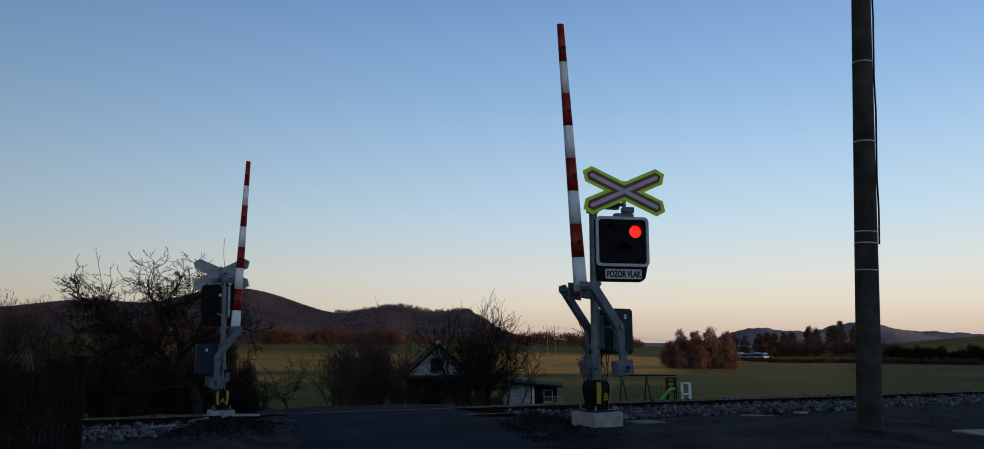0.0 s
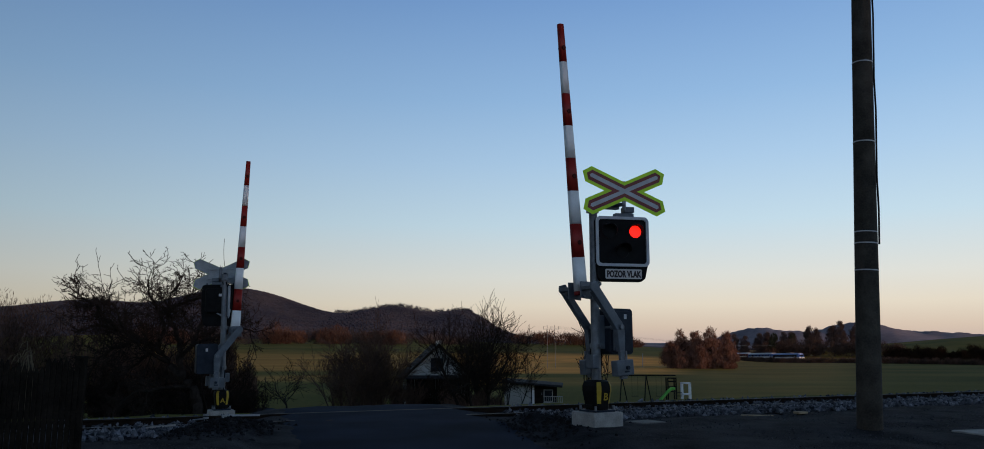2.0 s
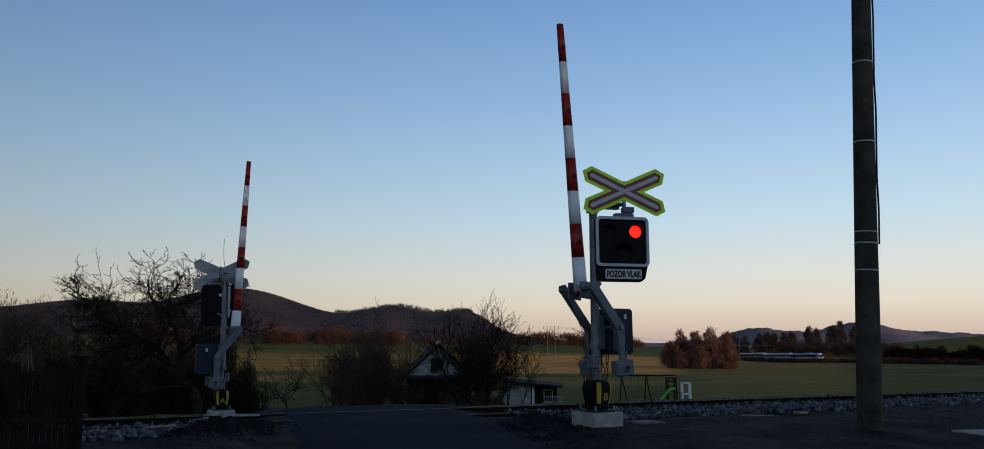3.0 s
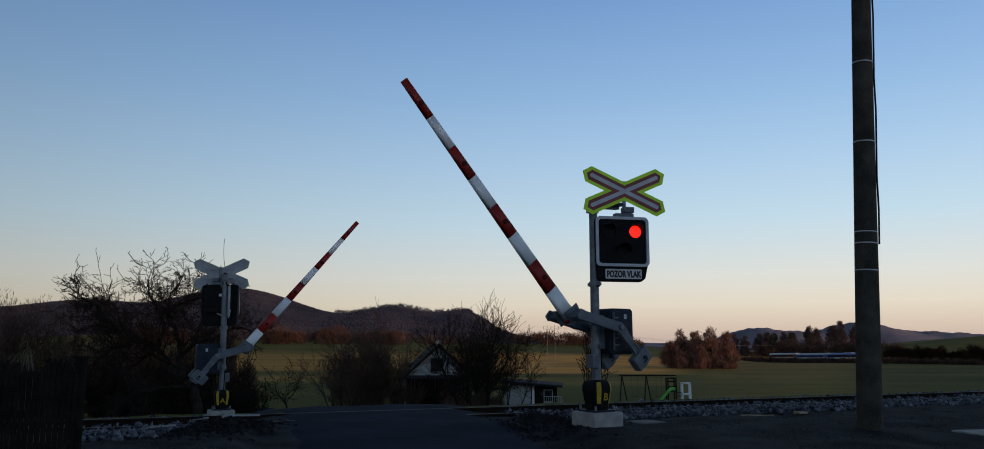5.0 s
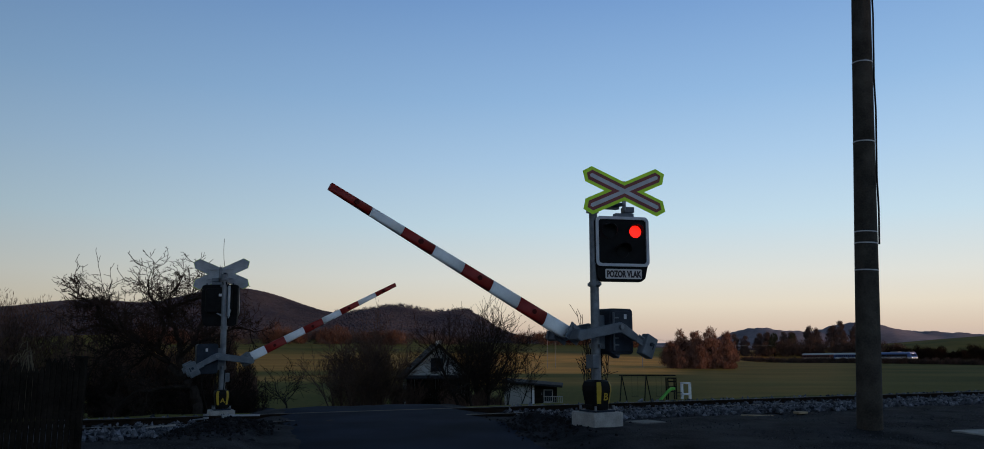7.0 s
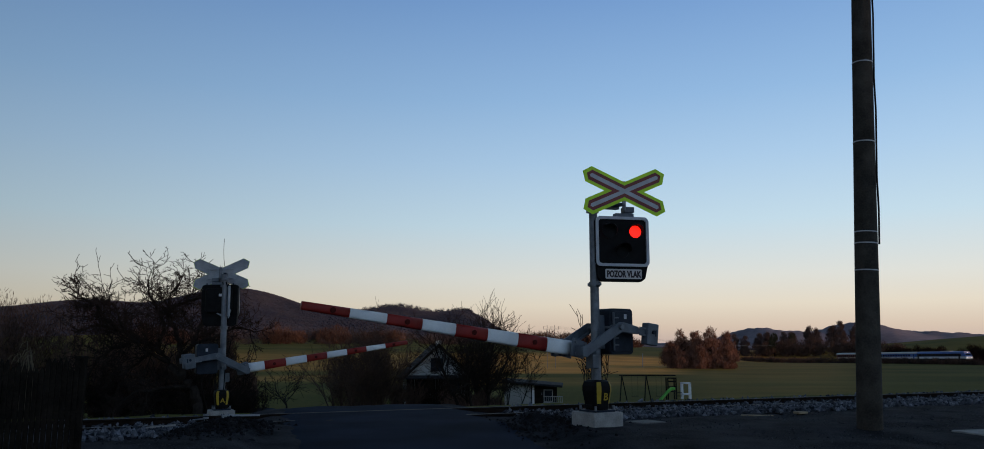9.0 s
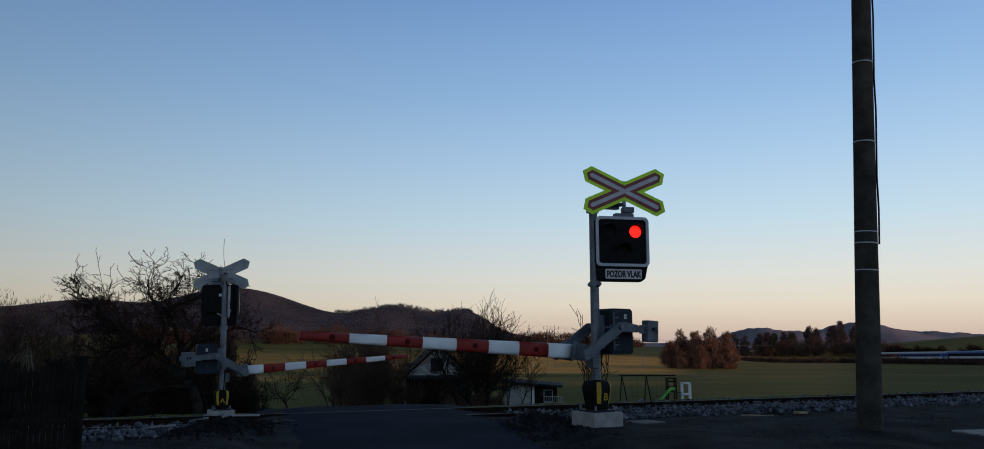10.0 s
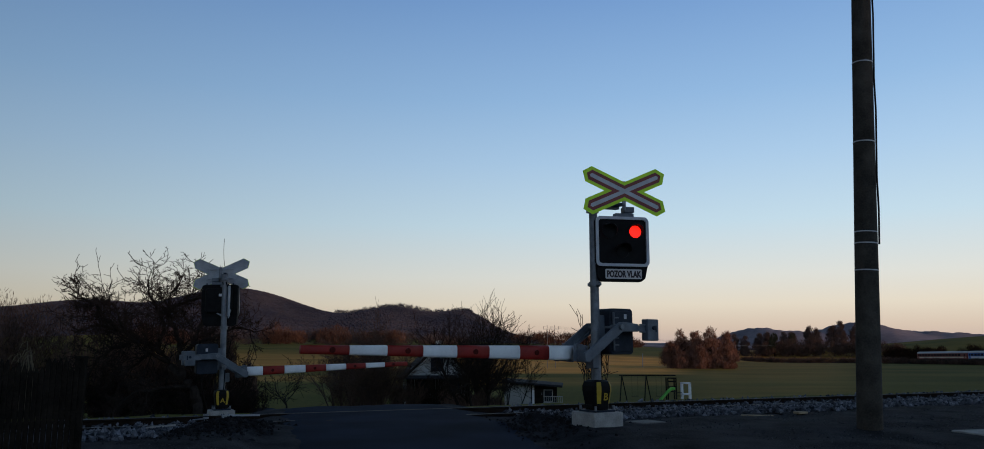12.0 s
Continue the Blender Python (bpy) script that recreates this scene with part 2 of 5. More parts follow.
def prism(points, y0, y1, bevel=0.0):
    """A plate: the outline in x and z, from y0 to y1."""
    bm = bmesh.new()
    lo = [bm.verts.new((x, y0, z)) for x, z in points]
    hi = [bm.verts.new((x, y1, z)) for x, z in points]
    n = len(points)
    bm.faces.new(lo)
    bm.faces.new(hi[::-1])
    for i in range(n):
        bm.faces.new((lo[i], hi[i], hi[(i + 1) % n], lo[(i + 1) % n]))
    bmesh.ops.recalc_face_normals(bm, faces=bm.faces)
    if bevel:
        bmesh.ops.bevel(bm, geom=list(bm.edges), offset=bevel, segments=1, affect='EDGES')
    return bm


def rounded(w, h, r, n=5):
    """The outline of a rectangle with rounded corners, in x and z about its middle."""
    out = []
    for k, (sx, sz) in enumerate(((1, 1), (-1, 1), (-1, -1), (1, -1))):
        for i in range(n + 1):
            a = math.pi / 2 * (k + i / n)
            out.append((sx * (w / 2 - r) + r * math.cos(a), sz * (h / 2 - r) + r * math.sin(a)))
    return out


def writing(name, text, size, m, material, parent, bold=0.05):
    cu = bpy.data.curves.new(name, 'FONT')
    cu.body, cu.size, cu.extrude, cu.offset = text, size, 0.002, size * bold
    cu.align_x, cu.align_y = 'CENTER', 'CENTER'
    tmp = bpy.data.objects.new(name, cu)
    scene.collection.objects.link(tmp)
    me = bpy.data.meshes.new_from_object(tmp.evaluated_get(bpy.context.evaluated_depsgraph_get()))
    bpy.data.objects.remove(tmp)
    me.materials.clear()
    me.materials.append(material)
    ob = new(name, me)
    ob.parent = parent
    ob.matrix_basis = m
    return ob


# ---- the land ----
TRACK_SLOPE, TRACK_Y = 0.40, 15.85


def off_track(x, y):
    """Signed distance from the track's middle by the crossing; beyond it is positive."""
    return (y - TRACK_Y - TRACK_SLOPE * x) * 0.9285


HILLS = (  # x, y, height, half width across, half depth
    (-486, 1500, 96, 152, 330), (-760, 1530, 70, 170, 330), (-1060, 1560, 62, 220, 360), (-330, 1480, 22, 110, 300), (-175, 1480, 62, 105, 300),
    (-45, 1500, 44, 62, 260), (60, 1600, 12, 90, 260), (1120, 3300, 72, 140, 400), (1500, 3200, 98, 240, 400), (1980, 3600, 68, 210, 500),
    (900, 3900, 14, 500, 500), (480, 640, 19, 190, 160), (-1700, 1500, 90, 400, 500), (2700, 3000, 90, 500, 600))


def land(x, y):
    """Height of the ground."""
    n = off_track(x, y)
    z = np.interp(n, [-60, -16, -6, -4.2, -3.2, -2.2, -1.2, -0.75, 2.0, 3.2, 5, 8, 14, 24, 40, 90, 150, 300, 450, 700, 1000, 5000],
                  [-0.6, -0.1, 0.13, 0.12, 0.08, 0.02, -0.03, -0.12, -0.13, -0.25, -0.3, -0.75, -1.45, -2.4, -3.3, -4.2, -5.0, -5.2, -3.5, 2.0, 4.0, 4.0])
    far = np.clip((y - 100) / 200, 0, 1)
    right = np.clip((x - 0.12 * y) / (0.15 * y + 30), 0, 1)
    z = z - right * far * np.interp(y, [0, 300, 600, 1200, 5000], [0, 1.5, 3.5, 14, 10])
    for hx, hy, h, wx, wy in HILLS:
        z = z + h * np.exp(-((x - hx) / wx) ** 2 - ((y - hy) / wy) ** 2)
    z = z + np.clip((z - 15) / 30, 0, 1) * np.clip((y - 2000) / 500, 0, 1) * (4 * np.sin(x * 0.03 + 1) + 2.5 * np.sin(x * 0.071 + y * 0.01) + 1.5 * np.sin(x * 0.17))
    # dirt shoulders beside the road where it climbs over the track
    side = np.maximum(np.abs(x - np.interp(y, [4, 10.1, 14.6, 18.4, 23], [0.3, -0.9, -2.05, -3.1, -4.6])) - 2.0, 0)
    shoulder = np.interp(n, [-5, -3, 2.5, 4], [-1, -0.02, -0.03, -1]) - 0.16 * side
    z = np.where((side < 1.6) & (np.abs(n) < 4.5), np.maximum(z, shoulder), z)
    z = np.where((n > -14) & (n < -1) & (side < 1.5), np.minimum(z, 0.0 + 0.3 * side), z)
    # heaps of dirt left on both sides of the road
    z = z + 0.17 * np.exp(-((x + 4.0) / 0.5) ** 2 - ((y - 12.0) / 1.1) ** 2) + 0.14 * np.exp(-((x - 0.7) / 0.5) ** 2 - ((y - 12.8) / 0.9) ** 2)
    # an unseen rise, added behind the camera to keep the sun off the crossing
    back = 0.57 * y - 0.82 * x
    along = 0.57 * x + 0.82 * y
    # its crest drops further along, to let sun onto the far fields
    z = z + (70 - 11 * np.clip((along - 90) / 60, 0, 1)) * np.exp(-((back + 520) / 200) ** 2) * np.clip((200 - y) / 200, 0, 1)
    z = z + np.clip((y - 40) / 300, 0, 1) * 0.8 * np.sin(x * 0.021 + 1.3) * np.sin(y * 0.017)
    return z


def ground_sheet():
    rs = np.concatenate([np.linspace(0.4, 40, 130), np.geomspace(40.8, 4600, 150)])
    th = np.concatenate([np.radians(np.linspace(46, 134, 420)), np.radians(np.linspace(134.8, 405.2, 150))])
    R, T = np.meshgrid(rs, th, indexing='ij')
    X, Y = R * np.cos(T), R * np.sin(T) + 0.0
    Z = land(X, Y)
    near = np.clip((45 - R) / 20, 0, 1)
    Z = Z + near * np.vectorize(lambda a, b: 0.035 * noise.noise((a * 0.9, b * 0.9, 0)) + 0.02 * noise.noise((a * 3, b * 3, 5)))(X, Y)
    nr, nt = R.shape
    v = np.stack([X, Y, Z], -1).reshape(-1, 3)
    idx = np.arange(nr * nt).reshape(nr, nt)
    a, b = idx[:-1, :], idx[1:, :]
    f = np.stack([a, b, np.roll(b, -1, 1), np.roll(a, -1, 1)], -1).reshape(-1, 4)
    v = np.vstack([v, [[0, 0, float(land(0.0, 0.0))]]])
    cap = [(len(v) - 1, i, (i + 1) % nt) for i in range(nt)]
    return v, f.tolist() + cap


gv, gf = ground_sheet()
ground = tagged(pydata("ground", gv, gf, GROUND, None, "dim grassy fields and dirt falling away to wooded hills", True), kind="structure", category="ground")
for material in (DIRT, HAZEHILL, HAZEFLOOR):
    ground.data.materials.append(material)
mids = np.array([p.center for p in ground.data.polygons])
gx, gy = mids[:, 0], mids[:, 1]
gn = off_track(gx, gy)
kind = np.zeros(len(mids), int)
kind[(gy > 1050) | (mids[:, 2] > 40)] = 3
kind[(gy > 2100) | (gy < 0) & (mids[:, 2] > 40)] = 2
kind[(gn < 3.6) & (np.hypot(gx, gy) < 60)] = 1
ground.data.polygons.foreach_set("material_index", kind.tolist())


def crop(x, y):
    """How far the field takes the stubble colour (1) rather than meadow green (0); a sunlit patch is painted in too."""
    edge = 9 * np.sin(x * 0.035) + 4 * np.sin(x * 0.11 + 2) + 0.25 * x
    u = y + edge
    soft = lambda v, a, b: np.clip((v - a) / (b - a), 0, 1) ** 2 * (3 - 2 * np.clip((v - a) / (b - a), 0, 1))
    side = soft(x, -0.52 * y, -0.44 * y) * (1 - soft(x, 0.2 * y, 0.27 * y))
    near = soft(u, 98, 112) * (1 - soft(u, 138, 150)) * (1 - 0.75 * soft(x, -0.02 * y, 0.06 * y))
    far = soft(u, 168, 185) * (1 - soft(u, 380, 520))
    right = 0.27 * soft(x, 0.2 * y, 0.3 * y) * soft(y, 30, 60) * (1 - soft(x, 0.4 * y, 0.52 * y))
    # sunlit meadow behind the train, its light painted with half stubble colour
    lit = 0.5 * soft(x, 0.3 * y, 0.32 * y) * (1 - soft(x, 0.345 * y, 0.36 * y)) * soft(y, 400, 420)
    return np.clip(np.maximum(near, far) * side * (0.4 + 0.6 * soft(x, -0.1 * y, 0.05 * y)) + right + lit, 0, 1)


gverts = np.empty(len(ground.data.vertices) * 3)
ground.data.vertices.foreach_get("co", gverts)
gverts = gverts.reshape(-1, 3)
ground.data.attributes.new("crop", 'FLOAT', 'POINT').data.foreach_set("value", crop(gverts[:, 0], gverts[:, 1]))


def road_strip():
    """The narrow asphalt road over the crossing: middle line and width."""
    pts = [(3.4, -25, 3.6), (1.8, -6, 3.6), (0.3, 4, 3.6), (-0.9, 10.1, 3.6), (-1.5, 12.5, 3.9), (-2.05, 14.6, 4.3), (-2.5, 16.4, 4.3), (-3.1, 18.4, 3.9), (-4.6, 23, 3.5), (-8, 32, 3.4),
           (-13, 45, 3.2), (-18, 60, 3.2)]
    ys = np.concatenate([np.arange(-25, 4, 2.0), np.arange(4, 24, 0.5), np.arange(24, 60, 1.5)])
    p = np.array(pts)
    cx, w = np.interp(ys, p[:, 1], p[:, 0]), np.interp(ys, p[:, 1], p[:, 2])
    cols = np.linspace(-0.5, 0.5, 9)
    v, f = [], []
    for i, y in enumerate(ys):
        for c in cols:
            x = cx[i] + c * w[i] + (0.05 * noise.noise((y * 1.3, c, 2)) if abs(c) == 0.5 else 0)
            n = off_track(x, y)
            z = float(np.interp(n, [-20, -8, -3, -0.9, 0.9, 3, 5], [0.0, 0.03, 0.045, 0.055, 0.055, -0.05, -0.2])) if n < 5 else float(land(x, y)) + 0.1
            v.append((x, y, max(z, float(land(x, y)) + 0.03) - (0.07 if abs(c) == 0.5 else 0)))
    k = len(cols)
    for i in range(len(ys) - 1):
        for j in range(k - 1):
            a = i * k + j
            f.append((a, a + 1, a + k + 1, a + k))
    return v, f


rv, rf = road_strip()
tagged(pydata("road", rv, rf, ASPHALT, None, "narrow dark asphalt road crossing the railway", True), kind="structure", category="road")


# ---- railway ----
def track_line():
    """Points along the track's middle, from the crossing round to the far line on which the train comes."""
    pts = [(x, TRACK_Y + TRACK_SLOPE * x, 0.06) for x in np.arange(-60, 121, 1.0)]
    a, b = np.array((120, TRACK_Y + 48.0)), np.array((202.0, 146.0))
    h1, h2 = a + np.array((0.9285, 0.371)) * 60, b + np.array((0.177, -0.984)) * 45
    for t in np.linspace(0.03, 1, 30):
        q = (1 - t) ** 3 * a + 3 * t * (1 - t) ** 2 * h1 + 3 * t * t * (1 - t) * h2 + t ** 3 * b
        pts.append((q[0], q[1], 0.06 - 1.0 * t))
    for y in np.arange(156, 760, 10.0):
        pts.append((228.3 - 0.18 * y, y, far_rail(y)))
    return np.array(pts)


def far_rail(y):
    return float(np.interp(y, [146, 270, 385, 800], [-0.94, -4.35, -6.6, -9.0]))


LINE = track_line()
tang = np.gradient(LINE, axis=0)
tang /= np.linalg.norm(tang, axis=1)[:, None]
SIDE = np.stack([-tang[:, 1], tang[:, 0], 0 * tang[:, 0]], 1)
SIDE /= np.linalg.norm(SIDE, axis=1)[:, None]


def sweep(offset, profile):
    """Carries an outline (across, up) along the track."""
    v, f, k = [], [], len(profile)
    for i in range(len(LINE)):
        for u, h in profile:
            v.append(LINE[i] + SIDE[i] * (offset + u) + np.array((0, 0, h)))
    for i in range(len(LINE) - 1):
        for j in range(k):
            f.append((i * k + j, (i + 1) * k + j, (i + 1) * k + (j + 1) % k, i * k + (j + 1) % k))
    return v, f


for off in (-0.755, 0.755):
    rail = tagged(pydata("rail", *sweep(off, [(-0.07, -0.17), (0.07, -0.17), (0.07, -0.15), (0.015, -0.12), (0.015, -0.045), (0.035, -0.03),
                                              (0.035, -0.003), (-0.035, -0.003), (-0.035, -0.03), (-0.015, -0.045), (-0.015, -0.12), (-0.07, -0.15)]), RUST),
                  "rusty steel running rail of the single track", "rail", "rails of the track")
    pydata("rail_head", *sweep(off, [(-0.03, -0.0025), (0.03, -0.0025), (0.026, 0.002), (-0.026, 0.002)]), RAILHEAD, rail, "worn bright rail head")
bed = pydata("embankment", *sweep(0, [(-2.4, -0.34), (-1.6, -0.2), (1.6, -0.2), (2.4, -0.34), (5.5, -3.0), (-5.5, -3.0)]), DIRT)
tagged(bed, "low dark ballast bed and bank under the railway track", "embankment", kind="structure")

sleeper_mesh = None
for i, x in enumerate(np.arange(-16, 26, 0.6)):
    if -5.2 < x < 0.4:
        continue
    bm = boxed(0.26, 2.5, 0.2, bevel=0.02) if sleeper_mesh is None else None
    m = pose(x, TRACK_Y + TRACK_SLOPE * x, -0.215, 0, 0, 21.8)
    if sleeper_mesh is None:
        ob = part("sleeper", bm, SLEEPER)
        sleeper_mesh = ob.data
    else:
        ob = new("sleeper", sleeper_mesh)
    ob.matrix_basis = m
    tagged(ob, "grey concrete sleeper sunk in the ballast", "sleeper", "sleepers of the track")


def stones(name, count, place, size, material, seed, label):
    """Loose angular stones as one mesh of kind stuff."""
    rng = np.random.default_rng(seed)
    base = np.array([(1, 0, 0), (-1, 0, 0), (0, 1, 0), (0, -1, 0), (0, 0, 1), (0, 0, -1)], float)
    fc = [(0, 2, 4), (2, 1, 4), (1, 3, 4), (3, 0, 4), (2, 0, 5), (1, 2, 5), (3, 1, 5), (0, 3, 5)]
    v, f = [], []
    for _ in range(count):
        x, y, z = place(rng)
        s = size * rng.uniform(0.5, 1.5)
        q = base * rng.uniform(0.6, 1.3, (6, 1)) * s * rng.uniform(0.6, 1.2, (1, 3)) + rng.normal(0, 0.18 * s, (6, 3))
        e = Euler(rng.uniform(0, 6.28, 3)).to_matrix()
        q = q @ np.array(e).T + (x, y, z)
        k = len(v)
        v.extend(q.tolist())
        f.extend((a + k, b + k, c + k) for a, b, c in fc)
    return tagged(pydata(name, v, f, material), label, name.replace("_", " "), kind="stuff")


def by_track(lo, hi, xa, xb, lift=0.0, gap=(-4.9, 0.3)):
    def place(rng):
        while True:
            s, n = rng.uniform(xa, xb), rng.uniform(lo, hi)
            x, y = s * 0.9285 - n * 0.371, TRACK_Y + s * 0.371 + n * 0.9285
            if gap[0] - 0.15 * n < x < gap[1] - 0.15 * n:
                continue
            return x, y, float(land(x, y)) + lift * rng.uniform(0, 1)
    return place


stones("track_ballast", 16000, by_track(-3.6, -0.9, -10, 26, 0.035), 0.045, STONE, 3, "grey crushed stone ballast heaped along the rails")
stones("track_infill", 4000, by_track(-0.85, 2.0, -10, 26, 0.05), 0.045, STONE, 5, "grey crushed stone between the rails")
stones("roadside_gravel", 9000, by_track(-8.5, -3.2, -10, 14, 0.0, (-3.6, 1.0)), 0.011, GRAVEL, 4, "fine dark gravel scattered on the dirt verge")


def heap(cx, cy, rx, ry):
    def place(rng):
        x, y = cx + rng.normal(0, rx), cy + rng.normal(0, ry)
        return x, y, float(land(x, y)) + 0.005
    return place


stones("dirt_clods", 900, heap(-4.0, 11.8, 0.33, 0.8), 0.03, SOIL, 12, "dark clods of earth heaped beside the road")
stones("earth_clods", 700, heap(0.85, 12.3, 0.4, 0.7), 0.028, SOIL, 13, "dark earth clods on the verge by the barrier")


# ---- level crossing barriers ----
BOOM_TIP = 4.66


def barrier(m, letter, label, reach=0.35, cross_z=3.26):
    """A barrier with its warning signal; x along the lowered boom, y towards the road users it faces, z = 0 on its concrete footing."""
    t = thing("level_crossing_barrier", m, label, "barrier", "barriers of the crossing")
    part("mast", bar((0, 0, 0.02), (0, 0, 3.1), 0.072, 0.062, 20), STEEL, t, smooth=False)
    part("mast_cap", bar((0, 0, 3.1), (0, 0, 3.14), 0.068, 0.03, 20), DKGREY, t)
    for z in (0.95, 1.86, 2.98):
        part("clamp", box(bar((0, 0, z - 0.035), (0, 0, z + 0.035), 0.085, None, 20), 0.06, 0.26, 0.05, pose(0, 0, z), 0.008), STEEL, t)
    part("foot_plate", boxed(0.38, 0.38, 0.03, 0, 0, 0.015, 0.005), DKGREY, t)
    for sx in (-1, 1):
        for sy in (-1, 1):
            part("bolt", bar((0.17 * sx, 0.17 * sy, 0.03), (0.17 * sx, 0.17 * sy, 0.09), 0.018, None, 6), STEEL, t)
    # black foot housing, wider in the middle: letter faces across the road, yellow chamfers beside them
    levels = ((0.03, 0.78), (0.06, 0.82), (0.12, 0.84), (0.3, 1.0), (0.37, 1.0), (0.43, 0.88), (0.455, 0.6))
    ring8 = ((0.165, 0.13), (0.085, 0.2), (-0.085, 0.2), (-0.165, 0.13), (-0.165, -0.13), (-0.085, -0.2), (0.085, -0.2), (0.165, -0.13))
    foot = bmesh.new()
    prev = None
    for z, w in levels:
        ring = [foot.verts.new((x * w, y * w, z)) for x, y in ring8]
        if prev:
            for i in range(8):
                foot.faces.new((prev[i], prev[(i + 1) % 8], ring[(i + 1) % 8], ring[i]))
        prev = ring
    foot.faces.new(prev)
    bmesh.ops.recalc_face_normals(foot, faces=foot.faces)
    housing = part("foot_housing", foot, BLACK, t, "black plastic foot housing with yellow edges")
    for sy in (1, -1):
        for sx in (-1, 1):
            strip = bmesh.new()
            prev = None
            for z, w in levels[2:6]:
                quad = [strip.verts.new((sx * x * w, sy * y * w, z)) for x, y in ((0.082, 0.194), (0.086, 0.207), (0.138, 0.164), (0.13, 0.152))]
                if prev:
                    for i in range(4):
                        strip.faces.new((prev[i], prev[(i + 1) % 4], quad[(i + 1) % 4], quad[i]))
                else:
                    strip.faces.new(quad)
                prev = quad
            strip.faces.new(prev[::-1])
            bmesh.ops.recalc_face_normals(strip, faces=strip.faces)
            part("yellow_edge", strip, YELLOW, housing, "yellow edge strip")
        writing("letter", letter, 0.15, pose(0, 0.2, 0.215, 100, 0, 180) if sy > 0 else pose(0, -0.2, 0.215, 100, 0, 0), YELLOW, housing, 0.012)
    for sx in (-1, 1):
        part("side_lug", boxed(0.04, 0.16, 0.05, 0.15 * sx, 0, 0.075, 0.008), BLACK, housing)
    # drive casing beside the mast
    drive = part("drive_casing", prism(rounded(0.46, 0.68, 0.06), -0.2, 0.2, 0.012), DKGREY, t, "dark grey barrier drive casing")
    drive.matrix_basis = pose(-0.36, -0.02, 1.16)
    part("cover_lip", prism(rounded(0.4, 0.6, 0.05), 0.2, 0.225, 0.006), DKGREY, drive)
    for k in range(5):
        part("cooling_rib", boxed(0.1, 0.03, 0.02, 0.15, 0.235, -0.2 + 0.1 * k, 0.004), GREY, drive)
    part("cooling_rail", boxed(0.02, 0.03, 0.56, 0.19, 0.235, 0, 0.004), GREY, drive)
    part("type_plate", boxed(0.05, 0.004, 0.07, -0.05, 0.228, 0.22), SILVER, drive, "small pale type plate")
    part("back_plate", boxed(0.05, 0.004, 0.07, -0.02, -0.216, 0.2), SILVER, drive, "small pale type plate")
    part("carrier", boxed(0.2, 0.12, 0.5, -0.09, 0, 1.15, 0.01), GREY, t)
    part("cable_box", boxed(0.12, 0.16, 0.2, 0.1, 0.04, 0.72, 0.012), GREY, t)
    for k in (0, 1):
        part("conduit", bar((0.03 - 0.16 * k, -0.06, 0.4), (0.05 - 0.2 * k, -0.05, 0.9), 0.014, None, 8), BLACK, t)
    # boom, turning about the axle
    boom = part("boom", bar((0, -0.4, 0), (0, 0.42, 0), 0.035, None, 16), STEEL, t, "red and white striped boom with grey levers")
    boom.matrix_basis = pose(-0.16, 0, 1.22)
    for y0, y1 in ((0.34, 0.38), (-0.38, -0.34)):
        lever = prism([(0.66, -0.5), (0.68, -0.38), (0.6, -0.34), (0.02, 0.07), (-0.09, 0.075), (-0.36, 0.05), (-0.36, -0.06), (-0.04, -0.07), (0.54, -0.47), (0.58, -0.51)], y0, y1, 0.008)
        part("lever", lever, GREY, boom)
        weight_arm = prism([(-0.34, 0.03), (-0.74, 0.03), (-0.74, -0.05), (-0.34, -0.05)], y0 - 0.01, y1 + 0.01, 0.005)
        part("weight_arm", weight_arm, GREY, boom)
        part("pivot_bolt", bar((0, y0 - 0.03, 0), (0, y1 + 0.03, 0), 0.04, None, 6), STEEL, boom)
        part("counterweight", boxed(0.22, 0.14, 0.32, -0.585, (y0 + y1) / 2 + 0.02, -0.03, 0.015), GREY, boom, "grey steel counterweight block")
        part("weight_bolt", bar((-0.585, y0 - 0.06, 0), (-0.585, y1 + 0.1, 0), 0.03, None, 8), DKGREY, boom)
        part("weight_slot", boxed(0.03, 0.144, 0.1, -0.64, (y0 + y1) / 2 + 0.02, -0.01, 0.008), DKGREY, boom)
        for z in (0.04, -0.06):
            part("weight_strap", boxed(0.36, 0.02, 0.028, -0.53, y1 + 0.02 if y0 > 0 else y0 - 0.02, z, 0.004), STEEL, boom)
        part("end_stop", boxed(0.05, 0.05, 0.12, -0.72, (y0 + y1) / 2, -0.01, 0.006), GREY, boom)
        # folded flange along the lever, and the clamp plates with bolts at the boom's root
        part("lever_flange", prism([(0.53, -0.466), (0.55, -0.445), (0.0, -0.045), (-0.35, -0.035), (-0.35, -0.055), (-0.03, -0.068)], y0 - 0.05 if y0 > 0 else y1, y0 if y0 > 0 else y1 + 0.05, 0.003), GREY, boom)
        for bx, bz in ((0.46, -0.31), (0.62, -0.3), (0.48, -0.46), (0.62, -0.46)):
            sgn = 1 if y0 > 0 else -1
            part("clamp_bolt", bar((bx, 0.15 * sgn, bz), (bx, 0.175 * sgn, bz), 0.02, None, 6), STEEL, boom)
